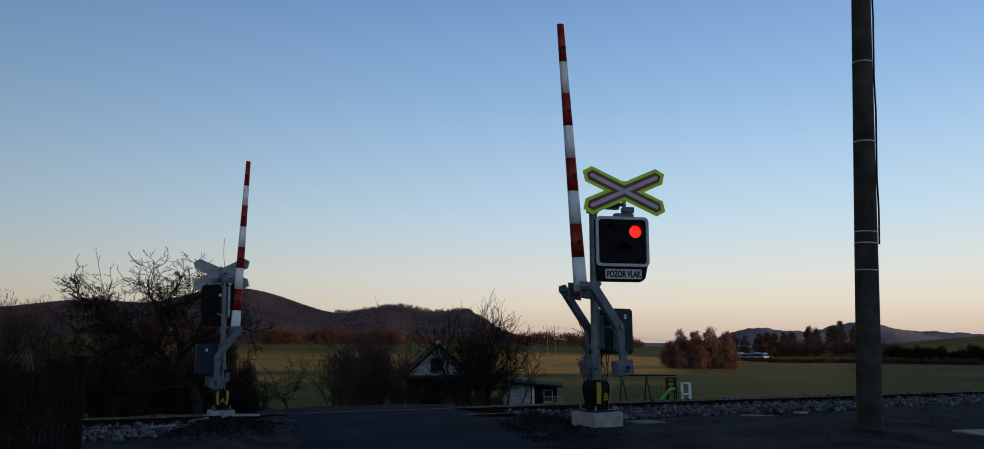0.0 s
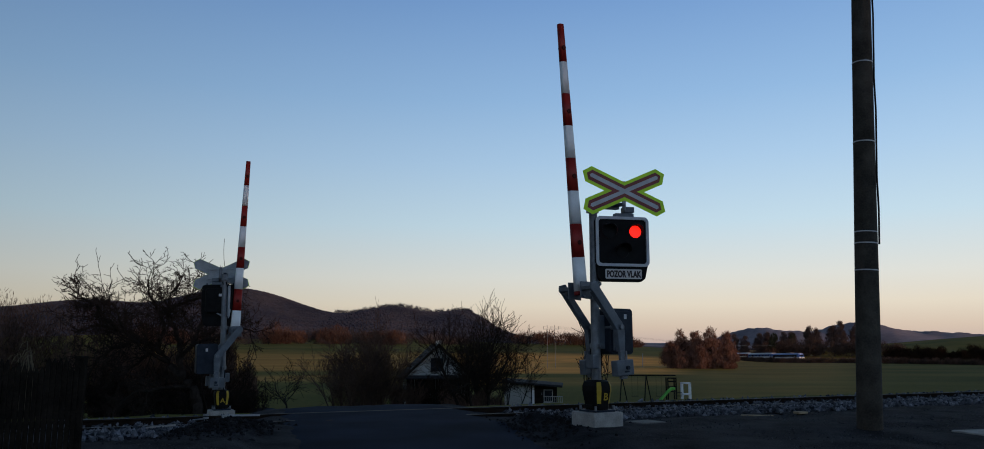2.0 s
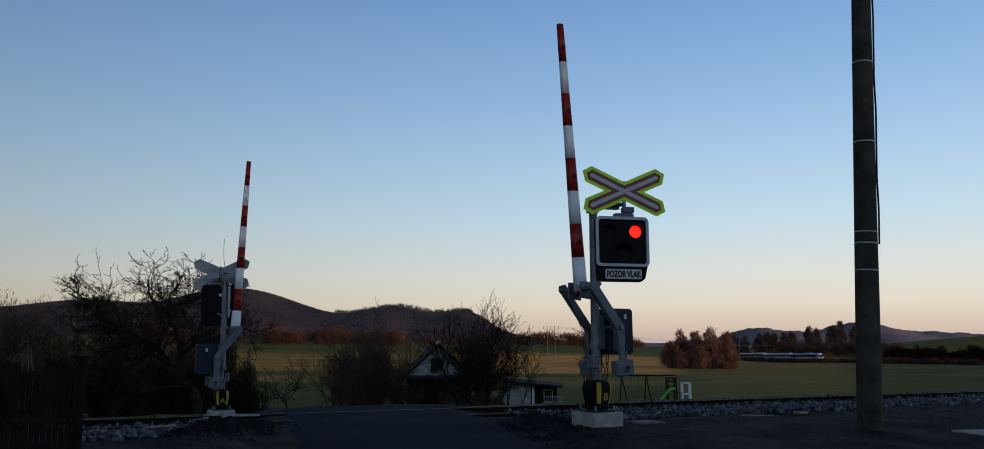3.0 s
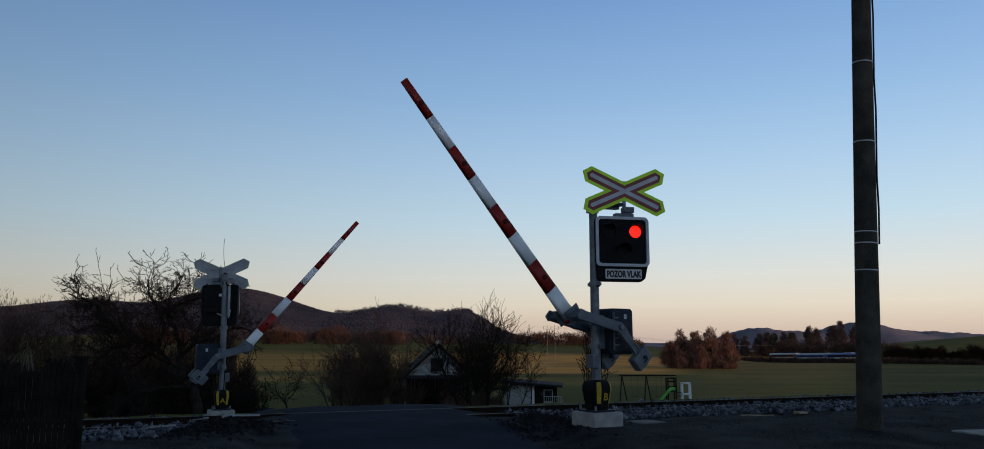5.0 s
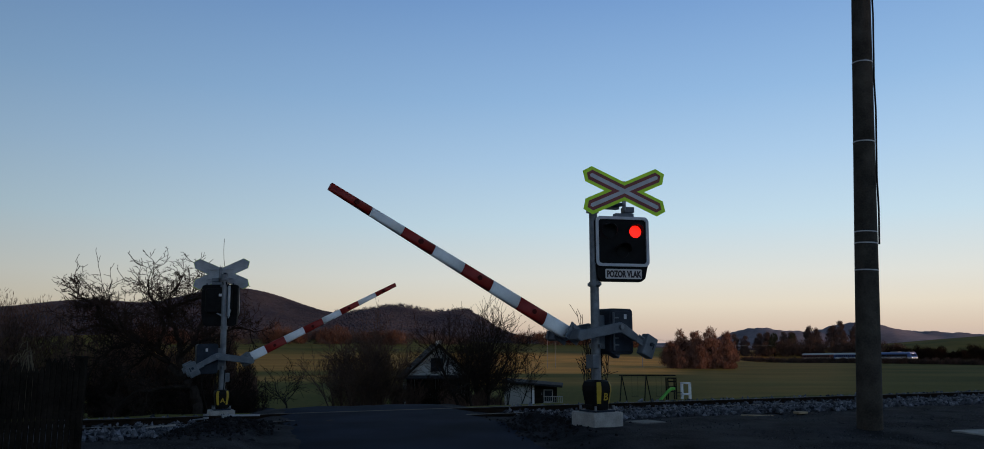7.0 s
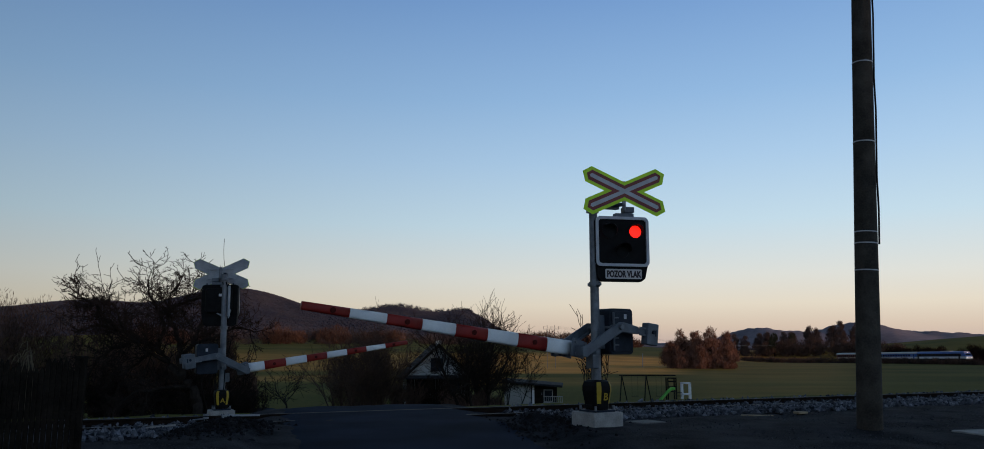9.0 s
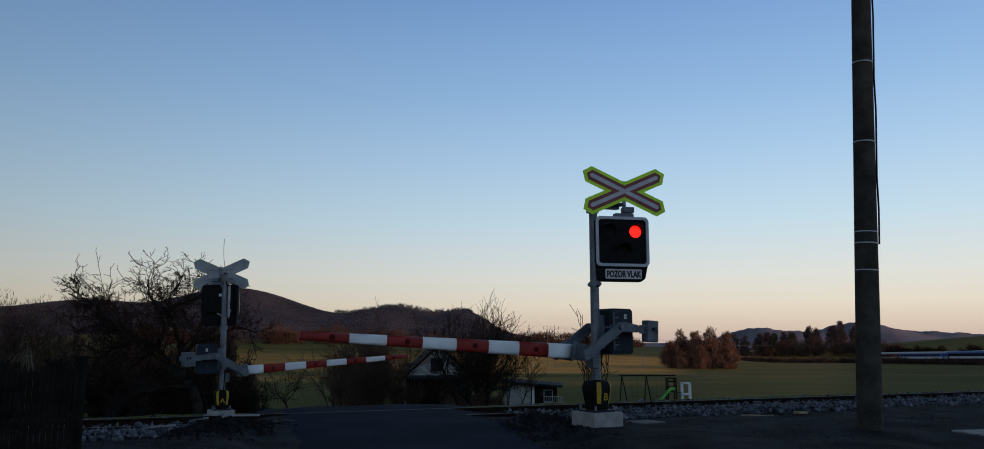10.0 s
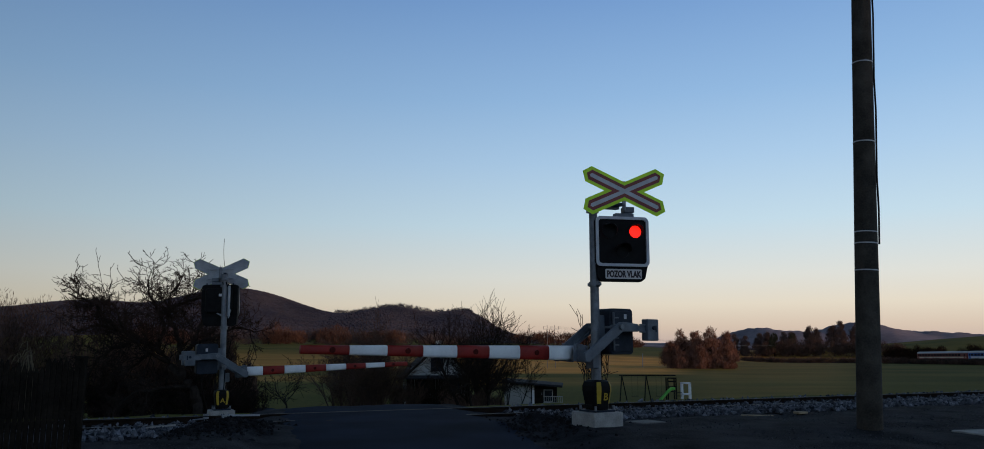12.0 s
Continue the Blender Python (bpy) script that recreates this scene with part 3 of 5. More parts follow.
        part("side_plate", prism([(0.42, -0.28), (0.68, -0.24), (0.7, -0.5), (0.46, -0.52)], 0.13 if y0 > 0 else -0.15, 0.15 if y0 > 0 else -0.13, 0.006), GREY, boom)
        part("yoke", boxed(0.06, 0.24, 0.16, 0.6, 0.25 if y0 > 0 else -0.25, -0.42, 0.01), GREY, boom)
    edges = [0.5, BOOM_TIP - 4.1, BOOM_TIP - 3.6, BOOM_TIP - 3.1, BOOM_TIP - 2.6, BOOM_TIP - 2.1, BOOM_TIP - 1.6, BOOM_TIP - 1.1, BOOM_TIP - 0.6, BOOM_TIP]
    for i in range(9):
        bm = bmesh.new()
        rings = []
        for x in (edges[i], edges[i + 1] - 0.002):
            k = (x - 0.5) / (BOOM_TIP - 0.5)
            h, w = 0.11 - 0.059 * k, 0.06 - 0.02 * k
            rings.append([bm.verts.new((x, w * math.copysign(abs(math.cos(a)) ** 0.6, math.cos(a)), -0.385 + h * math.copysign(abs(math.sin(a)) ** 0.6, math.sin(a))))
                          for a in [2 * math.pi * (j + 0.5) / 20 for j in range(20)]])
        for j in range(20):
            bm.faces.new((rings[0][j], rings[1][j], rings[1][(j + 1) % 20], rings[0][(j + 1) % 20]))
        bm.faces.new(rings[0][::-1])
        bm.faces.new(rings[1])
        bmesh.ops.recalc_face_normals(bm, faces=bm.faces)
        s = part("stripe", bm, RED if i % 2 == 0 else WHITE, boom, "red boom section" if i % 2 == 0 else "white boom section", True)
        if i % 2 == 0 and i:
            k = (edges[i] + 0.2 - 0.5) / (BOOM_TIP - 0.5)
            for sy in (1, -1):
                y = (0.06 - 0.02 * k) * sy
                part("reflector", bar((edges[i] + 0.22, y - 0.005 * sy, -0.385), (edges[i] + 0.22, y + 0.012 * sy, -0.385), 0.036, None, 14), REFLECTOR, boom, "round dark red reflector")
    # warning signal
    head = part("signal_head", prism(rounded(0.83, 0.74, 0.07), -0.1, 0.06, 0.01), BLACK, t, "black signal head with a white rim")
    head.matrix_basis = pose(-reach, 0.22, 2.5, 0, 0, -21.5)
    out_, in_ = rounded(0.84, 0.755, 0.075), rounded(0.755, 0.67, 0.05)
    bm = bmesh.new()
    vo = [[bm.verts.new((x, y, z)) for x, z in o] for o, y in ((out_, 0.06), (out_, 0.085), (in_, 0.085), (in_, 0.06))]
    for a in range(3):
        for i in range(len(out_)):
            bm.faces.new((vo[a][i], vo[a + 1][i], vo[a + 1][(i + 1) % len(out_)], vo[a][(i + 1) % len(out_)]))
    bmesh.ops.recalc_face_normals(bm, faces=bm.faces)
    part("rim", bm, SILVER, head, "white reflective rim")
    skirt = prism([(-0.41, -0.34), (0.41, -0.34), (0.39, -0.55), (0.34, -0.6), (-0.3, -0.6), (-0.36, -0.55)], -0.09, 0.05, 0.008)
    part("skirt", skirt, BLACK, head)
    for i, x in enumerate((0.21, -0.21)):
        part("lens", bar((x, 0.06, 0.155), (x, 0.07, 0.155), 0.093, 0.09, 28), LAMPRED, head, "glowing red lamp lens")
        hood = bmesh.new()
        loops = []
        for r, y, tilt in ((0.122, 0.06, 0), (0.122, 0.2, -0.02), (0.114, 0.2, -0.02), (0.114, 0.06, 0)):
            loops.append([hood.verts.new((x + r * math.cos(a), y - (0.1 * (1 - math.sin(a)) if y > 0.1 else 0), 0.155 + r * math.sin(a) + tilt)) for a in [math.pi * (0.3 + 0.85 * j / 18) for j in range(19)]])
        for a in range(3):
            for j in range(18):
                hood.faces.new((loops[a][j], loops[a + 1][j], loops[a + 1][j + 1], loops[a][j + 1]))
        bmesh.ops.recalc_face_normals(hood, faces=hood.faces)
        part("visor", hood, VISOR, head, "black half-round visor", True)
    part("lower_lens", bar((0, 0.06, -0.15), (0, 0.07, -0.15), 0.1, 0.095, 28), BLACK, head, "unlit lower lamp lens")
    low = bmesh.new()
    loops = []
    for r, y in ((0.118, 0.06), (0.118, 0.22), (0.11, 0.22), (0.11, 0.06)):
        loops.append([low.verts.new((r * math.cos(a), y - (0.07 * (1 - math.sin(a)) if y > 0.1 else 0), -0.15 + r * math.sin(a))) for a in [math.pi * j / 16 for j in range(17)]])
    for a in range(3):
        for j in range(16):
            low.faces.new((loops[a][j], loops[a + 1][j], loops[a + 1][j + 1], loops[a][j + 1]))
    part("lower_visor", low, BLACK, head, "", True)
    for x in (-0.3, 0.3):
        part("hinge", boxed(0.03, 0.03, 0.09, x, -0.08, 0.36, 0.004), DKGREY, head)
    # added disc: both lenses always glow, it hides one to imitate the flashing
    shutter = part("flash_mask", bar((0, -0.004, 0), (0, 0.004, 0), 0.112, None, 28), BLACK, head, "added black disc hiding one glowing lens to imitate flashing")
    plate = part("name_plate", prism(rounded(0.575, 0.145, 0.015, 2), 0.05, 0.06), PLATE, head, "pale plate lettered POZOR VLAK")
    plate.matrix_basis = pose(-0.01, 0.002, -0.49)
    writing("plate_text", "POZOR VLAK", 0.125, pose(0, 0.062, -0.006, 90, 0, 180), INK, plate).scale = (0.7, 1.05, 1)
    part("bell_box", boxed(0.3, 0.12, 0.07, -0.05, 0.0, 0.4, 0.012), GREY, head)
    part("bell", box(bar((-0.12, 0.0, 0.4), (-0.12, 0.0, 0.47), 0.06, 0.06, 16), 0.17, 0.14, 0.09, pose(-0.12, 0, 0.49), 0.012), GREY, head)
    # cables down the back, and the tilted catch on the rear lid
    for x in (0.12, 0.2):
        part("head_cable", bar((x, -0.2, 0.3), (x - 0.02, -0.26, 0.42), 0.012, None, 8), BLACK, head)
    part("lid_catch", bar((0.24, -0.22, -0.42), (0.29, -0.22, -0.22), 0.014, None, 8), ALU, head)
    part("back_shell", prism(rounded(0.62, 0.58, 0.08), -0.2, -0.1, 0.02), BLACK, head)
    part("back_bracket", bar((0.25, -0.24, -0.38), (0.25, -0.24, 0.33), 0.03, None, 10), ALU, head)
    part("back_stay", bar((0.2, -0.2, -0.42), (-0.02, -0.22, -0.3), 0.014, None, 8), ALU, head)
    part("back_plate", boxed(0.14, 0.006, 0.06, 0.08, -0.205, 0.12), SILVER, head, "small pale maker's plate")
    part("head_bracket", boxed(reach + 0.05, 0.05, 0.06, -reach / 2, 0.08, 2.84, 0.008), STEEL, t)
    part("head_bracket", boxed(reach + 0.05, 0.05, 0.06, -reach / 2, 0.08, 2.16, 0.008), STEEL, t)
    # warning cross
    cross = part("warning_cross", boxed(0.05, 0.04, 0.36, 0, -0.026, -0.02, 0.005), ALU, t, "x-shaped warning cross with a lime border")
    cross.matrix_basis = pose(-reach + 0.015, 0.34, cross_z, 0, 0, -21.5)
    for k, (w, h, y, material, name) in enumerate(((1.43, 0.26, 0.0, LIME, "lime_border"), (1.29, 0.16, 0.006, CROSSRED, "red_band"), (1.19, 0.06, 0.012, SILVER, "silver_stripe"))):
        for s, turn in enumerate((24, -24)):
            p_ = h / 2
            outline = [(-w / 2, 0), (-w / 2 + p_ * 0.75, p_), (w / 2 - p_ * 0.75, p_), (w / 2, 0), (w / 2 - p_ * 0.75, -p_), (-w / 2 + p_ * 0.75, -p_)]
            ca, sa = math.cos(radians(turn)), math.sin(radians(turn))
            outline = [(x * ca - z * sa, x * sa + z * ca) for x, z in outline]
            part(name, prism(outline, y + 0.0007 * s, y + 0.0055 + 0.0007 * s), material, cross)
    for s, turn in enumerate((24, -24)):
        ca, sa = math.cos(radians(turn)), math.sin(radians(turn))
        o = [(x * ca - z * sa, x * sa + z * ca) for x, z in ((-0.705, 0), (-0.61, 0.127), (0.61, 0.127), (0.705, 0), (0.61, -0.127), (-0.61, -0.127))]
        part("back_sheet", prism(o, -0.006 - 0.001 * s, -0.001 - 0.0007 * s), ALU, cross, "bare aluminium back of the cross")
    for z in (-0.11, 0.11):
        part("cross_rail", boxed(0.6, 0.025, 0.03, 0, -0.022, z, 0.004), ALU, cross)
    part("cross_bracket", prism([(0.0, 3.0), (0.0, 3.09), (-reach - 0.06, 3.14), (-reach - 0.06, 3.02)], 0.06, 0.14), STEEL, t)
    part("cross_post", bar((-reach - 0.01, 0.3, 2.98), (-reach - 0.01, 0.3, 3.3), 0.03, None, 10), STEEL, t)
    part("cross_stub", bar((-reach + 0.05, 0.08, 3.07), (-reach - 0.01, 0.3, 3.07), 0.03, None, 10), STEEL, t)
    return t, boom, shutter


def footing(m, label):
    bm = boxed(0.54, 0.54, 0.56, 0, 0, -0.28, 0.02)
    ob = part("concrete_footing", bm, CONCRETE, None)
    ob.matrix_basis = m
    return tagged(ob, label, "footing", "footings of the barriers")


NEAR_M = pose(1.538, 11.59, 0.39, 0, 0, 180 + 33)
FAR_M = pose(-6.2, 18.12, -0.115, 0, -1.2, 26.3)
near_barrier, near_boom, near_flash_mask = barrier(NEAR_M, "B", "striped level crossing barrier with lit warning signal beside the road")
far_barrier, far_boom, far_flash_mask = barrier(FAR_M, "A", "striped level crossing barrier seen from behind across the track", 0.06, 3.14)
footing(pose(1.538, 11.59, 0.39, 0, 0, 31.5), "pale concrete block footing under the lit barrier")
footing(pose(-6.2, 18.12, -0.115, 0, 0, 27.5), "pale concrete block footing beyond the track")


def utility_pole():
    t = thing("utility_pole", pose(5.27, 11.1, 0.0, 0, 3.07, 0), "weathered round concrete utility pole with steel bands and a cable", "pole")
    bm = bmesh.new()
    prev = None
    for k in range(19):
        z = -0.3 + k * 0.55
        r = 0.173 - 0.00315 * k
        ring = [bm.verts.new((r * math.cos(a), r * math.sin(a), z)) for a in [2 * math.pi * j / 28 for j in range(28)]]
        if prev:
            for j in range(28):
                bm.faces.new((prev[j], prev[(j + 1) % 28], ring[(j + 1) % 28], ring[j]))
        prev = ring
    bm.faces.new(prev)
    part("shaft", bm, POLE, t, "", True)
    for z in (2.414, 2.806, 2.971, 4.313, 5.54):
        r = 0.173 - 0.00315 * (z + 0.3) / 0.55
        part("steel_band", bar((0, 0, z - 0.008), (0, 0, z + 0.008), r + 0.004, None, 28), SILVER, t, "thin bright steel band")
    for k in range(14):
        z0, z1 = 2.8 + k * 0.5, 2.8 + (k + 1) * 0.5
        r0, r1 = 0.173 - 0.00315 * (z0 + 0.3) / 0.55, 0.173 - 0.00315 * (z1 + 0.3) / 0.55
        part("cable", bar((r0 + 0.012 + 0.008 * math.sin(k * 2.1), -0.05, z0), (r1 + 0.012 + 0.008 * math.sin(k * 2.1 + 2.1), -0.05, z1), 0.014, None, 8), BLACK, t)
    return t


utility_pole()


# ---- plants ----
class Tubes:
    """Gathers tapered tubes into one mesh."""

    def __init__(self):
        self.v, self.f = [], []

    def run(self, pts, radii, sides=4):
        k0 = len(self.v)
        for i, p in enumerate(pts):
            d = (pts[min(i + 1, len(pts) - 1)] - pts[max(i - 1, 0)]).normalized()
            u = d.orthogonal().normalized()
            w = d.cross(u)
            for j in range(sides):
                a = 2 * math.pi * j / sides
                self.v.append(p + (u * math.cos(a) + w * math.sin(a)) * radii[i])
        for i in range(len(pts) - 1):
            for j in range(sides):
                a, b = k0 + i * sides + j, k0 + i * sides + (j + 1) % sides
                self.f.append((a, b, b + sides, a + sides))


def grow(rng, tubes, p, d, length, radius, level, levels, spec):
    """One branch with its wiggle, and the branches on it. spec, per level: children, length ratio, angle, upward pull."""
    steps = 5 if level < 2 else 3
    pts, radii, dirs = [p.copy()], [radius], [d.copy()]
    for i in range(steps):
        wob = Vector((rng.gauss(0, 1), rng.gauss(0, 1), rng.gauss(0, 1))) * spec["wiggle"]
        d = (d + wob + Vector((0, 0, spec["pull"][min(level, len(spec["pull"]) - 1)]))).normalized()
        p = p + d * (length / steps)
        pts.append(p.copy())
        dirs.append(d.copy())
        radii.append(max(radius * (1 - 0.72 * (i + 1) / steps), spec["thin"]))
    tubes[min(level, len(tubes) - 1)].run(pts, radii, 8 if level == 0 else 5 if level == 1 else 3)
    if level >= levels:
        return
    count = spec["kids"][level]
    for c in range(count):
        t = spec["from"][level] + (1 - spec["from"][level]) * (c + rng.random()) / count
        i = min(int(t * steps), steps - 1)
        q = pts[i].lerp(pts[i + 1], t * steps - i)
        axis = dirs[i].orthogonal().normalized()
        axis.rotate(Matrix.Rotation(rng.uniform(0, 2 * math.pi), 3, dirs[i]))
        nd = dirs[i].copy()
        nd.rotate(Matrix.Rotation(radians(rng.gauss(spec["angle"][level], 13)), 3, axis))
        grow(rng, tubes, q, nd, length * spec["ratio"][level] * rng.uniform(0.65, 1.25), max(radius * (1 - 0.7 * t) * spec["slim"], spec["thin"]), level + 1, levels, spec)


def bare_tree(x, y, label, seed, trunk, radius, spec, lean=(0, 0, 1), stems=1, name="bare_tree", group="", sink=0.1, twig=None, fan=0.35):
    rng = random.Random(seed)
    t = thing(name, pose(x, y, float(land(x, y)) - sink), label, "tree" if "tree" in name else "shrub", group)
    tubes = [Tubes(), Tubes(), Tubes()]
    for s in range(stems):
        a = rng.uniform(0, 6.28)
        r = 0 if stems == 1 else rng.uniform(0, fan)
        d = Vector(lean) + (Vector((math.cos(a), math.sin(a), 0)) * rng.uniform(0.1, 0.75) if stems > 1 else Vector())
        grow(rng, tubes, Vector((r * math.cos(a) * 2, r * math.sin(a) * 2, 0)), d.normalized(), trunk * (rng.uniform(0.6, 1.1) if stems > 1 else 1), radius, 0, len(spec["kids"]), spec)
    for part_name, tb, material in zip(("trunk" if stems == 1 else "stem", "branchwork", "crown"), tubes, (twig or BARK, twig or BARK, twig or TWIG)):
        if tb.f:
            ob = pydata(part_name, tb.v, tb.f, material, t, "" if part_name != "crown" else "crown of bare twigs")
            if stems > 1:
                tagged(ob, kind="stuff")
    return t


ORCHARD = dict(kids=[10, 12, 8, 5], ratio=[1.6, 0.5, 0.5, 0.5], angle=[52, 48, 45, 45], pull=[0.02, 0.08, 0.04, 0.02, 0.0], wiggle=0.22, thin=0.012, slim=0.7, **{"from": [0.45, 0.2, 0.15, 0.15]})
GNARLED = dict(kids=[0, 5, 3, 2], ratio=[1, 0.55, 0.6, 0.55], angle=[0, 50, 48, 45], pull=[0, 0.05, 0.03, 0.02, 0.0], wiggle=0.15, thin=0.0105, slim=0.66, **{"from": [0.2, 0.15, 0.1, 0.15]})


def old_fruit_tree(x, y, seed):
    """A wide domed crown on crooked limbs that leave a short leaning trunk; limbs as (across, depth, up) in metres."""
    rng = random.Random(seed)
    t = thing("fruit_tree", pose(x, y, float(land(x, y)) - 0.1), "old gnarled leafless fruit tree behind the far barrier", "tree")
    limbs = (
        (0.24, 0.15, 0, ((0, 0, 0), (-0.15, 0, 0.9), (-0.4, 0, 1.7), (-0.95, 0, 2.2))),
        (0.16, 0.03, 16, ((-0.9, 0, 2.15), (-1.6, 0.2, 2.8), (-2.2, 0.3, 3.35), (-2.85, 0.2, 3.7), (-3.6, 0, 4.05), (-4.5, -0.2, 4.3), (-5.3, -0.3, 4.0))),
        (0.14, 0.03, 14, ((-0.9, 0, 2.15), (-0.9, -0.3, 3.2), (-1.0, -0.5, 3.95), (-1.4, -0.4, 4.6), (-1.5, -0.2, 5.4), (-1.2, 0, 6.1))),
        (0.11, 0.025, 13, ((-2.2, 0.3, 3.35), (-2.0, 0.6, 4.1), (-2.3, 0.7, 4.9), (-2.75, 0.6, 5.6), (-2.8, 0.5, 6.3))),
        (0.1, 0.025, 13, ((-2.85, 0.2, 3.7), (-3.5, 0.6, 3.55), (-4.4, 0.8, 3.2), (-5.0, 0.7, 2.5), (-5.2, 0.6, 1.6))),
        (0.1, 0.025, 12, ((-0.9, -0.2, 2.9), (-0.3, -0.5, 3.5), (0.5, -0.6, 3.75), (1.4, -0.4, 4.2), (2.1, -0.2, 4.0))),
        (0.09, 0.025, 11, ((-3.5, 0, 4.0), (-4.1, -0.4, 4.7), (-4.7, -0.6, 5.3), (-5.5, -0.7, 5.6))),
        (0.09, 0.025, 12, ((-2.25, 0.65, 4.8), (-1.4, 1.0, 5.3), (-0.6, 1.1, 5.6), (0.2, 1.0, 5.8))),
        (0.09, 0.02, 12, ((-0.5, 0, 1.75), (-1.5, -0.6, 1.7), (-2.5, -0.9, 1.5), (-3.3, -1.0, 0.5))),
        (0.09, 0.025, 11, ((-1.6, 0.2, 2.8), (-2.2, -0.7, 3.3), (-2.9, -1.2, 4.2), (-3.3, -1.3, 5.2))),
        (0.08, 0.025, 11, ((-0.3, -0.5, 3.5), (-0.1, -0.2, 4.4), (0.3, 0.2, 5.2), (0.7, 0.3, 5.7))),
        (0.08, 0.02, 10, ((-2.2, 0.3, 3.35), (-3.0, 0.9, 2.9), (-3.8, 1.1, 2.2), (-4.2, 1.2, 1.2))))
    tubes = [Tubes(), Tubes(), Tubes()]
    for k, (r0, r1, shoots, way) in enumerate(limbs):
        pts = [Vector((p[0] * 0.98, p[1], p[2] * 0.97)) for p in way]
        line = []
        for i in range(len(pts) - 1):
            p0, p1, p2, p3 = pts[max(i - 1, 0)], pts[i], pts[i + 1], pts[min(i + 2, len(pts) - 1)]
            for j in range(4):
                u = j / 4
                q = 0.5 * (2 * p1 + (p2 - p0) * u + (2 * p0 - 5 * p1 + 4 * p2 - p3) * u * u + (3 * p1 - p0 - 3 * p2 + p3) * u ** 3)
                line.append(q + Vector((rng.gauss(0, 1), rng.gauss(0, 1), rng.gauss(0, 1))) * (0.035 if j else 0.01))
        line.append(pts[-1])
        n = len(line)
        tubes[0 if k == 0 else 1].run(line, [r0 + (r1 - r0) * i / (n - 1) for i in range(n)], 8)
        shoots = int(shoots * 1.4)
        for c in range(shoots):
            u = 0.15 + 0.85 * (c + rng.random()) / shoots
            i = min(int(u * (n - 1)), n - 2)
            d = (line[i + 1] - line[i]).normalized()
            axis = d.orthogonal().normalized()
            axis.rotate(Matrix.Rotation(rng.uniform(0, 2 * math.pi), 3, d))
            d.rotate(Matrix.Rotation(radians(rng.gauss(52, 16)), 3, axis))
            d.z += 0.15
            grow(rng, tubes, line[i], d.normalized(), rng.uniform(0.8, 1.7) * (1.1 - 0.35 * u), 0.028 * (1.25 - 0.6 * u), 1, 4, GNARLED)
    for name, tb, material in zip(("trunk", "branchwork", "crown"), tubes, (BARK, BARK, TWIG)):
        pydata(name, tb.v, tb.f, material, t, "crown of bare crooked twigs" if name == "crown" else "")
    return t


THICKET = dict(kids=[9, 7, 4], ratio=[0.42, 0.5, 0.5], angle=[32, 38, 40], pull=[0.04, 0.09, 0.07, 0.03], wiggle=0.1, thin=0.008, slim=0.5, **{"from": [0.25, 0.15, 0.2]})
SPIKY = dict(kids=[13, 8, 4], ratio=[0.45, 0.5, 0.5], angle=[36, 36, 38], pull=[0.02, 0.08, 0.08, 0.05], wiggle=0.13, thin=0.009, slim=0.55, **{"from": [0.25, 0.15, 0.2]})

old_fruit_tree(-11.75, 32.0, 11)
bare_tree(-1.3, 46.0, "spreading leafless tree standing before the house", 5, 4.7, 0.1, SPIKY, (-0.1, 0, 1.15), stems=6, name="garden_tree")
bare_tree(-0.55, 45.0, "leafless garden tree with upright twigs beside the house", 8, 4.3, 0.09, SPIKY, (0.0, 0, 1), stems=6, name="garden_tree")
for i, (x, y, h, s) in enumerate(((-8.2, 47, 3.9, 21), (-7.4, 48, 4.0, 22), (-9.2, 49, 3.4, 23), (-6.7, 47.5, 2.9, 24), (-5.4, 49, 1.8, 25))):
    bare_tree(x, y, "dense dark leafless shrub by the field", s, h, 0.05, THICKET, stems=11, name="shrub", group="shrubs by the house", fan=0.5, twig=BRUSH)
for i, (x, y, h, s) in enumerate(((-11.8, 36, 1.6, 31), (-12.6, 36, 2.0, 32), (-14.6, 36, 2.0, 33), (-16.8, 36, 2.1, 34), (-19.0, 35, 2.3, 35), (-21.2, 36, 2.4, 36), (-23.4, 36, 2.4, 37), (-20.2, 31, 2.0, 38), (-17.6, 31, 1.8, 39))):
    bare_tree(x, y, "dark overgrown leafless shrub along the garden edge", s, h, 0.05, THICKET, stems=16, name="shrub", group="shrubs along the garden", fan=0.55)
bare_tree(-14.3, 55.0, "small crooked leafless tree in the meadow", 41, 1.3, 0.09, dict(ORCHARD, kids=[8, 6, 3], thin=0.012, wiggle=0.18), (0.1, 0, 1), name="small_tree")
bare_tree(0.9, 44.0, "thin leafless sapling beside the shed", 43, 3.2, 0.04, THICKET, (0.3, 0, 1), stems=4, name="sapling_shrub")
bare_tree(2.65, 21.0, "thin bare sapling behind the barrier mast", 44, 2.0, 0.02, dict(THICKET, kids=[7, 3], ratio=[0.3, 0.5], angle=[22, 28]), (-0.1, 0, 6), stems=5, name="sapling_shrub", fan=0.15)

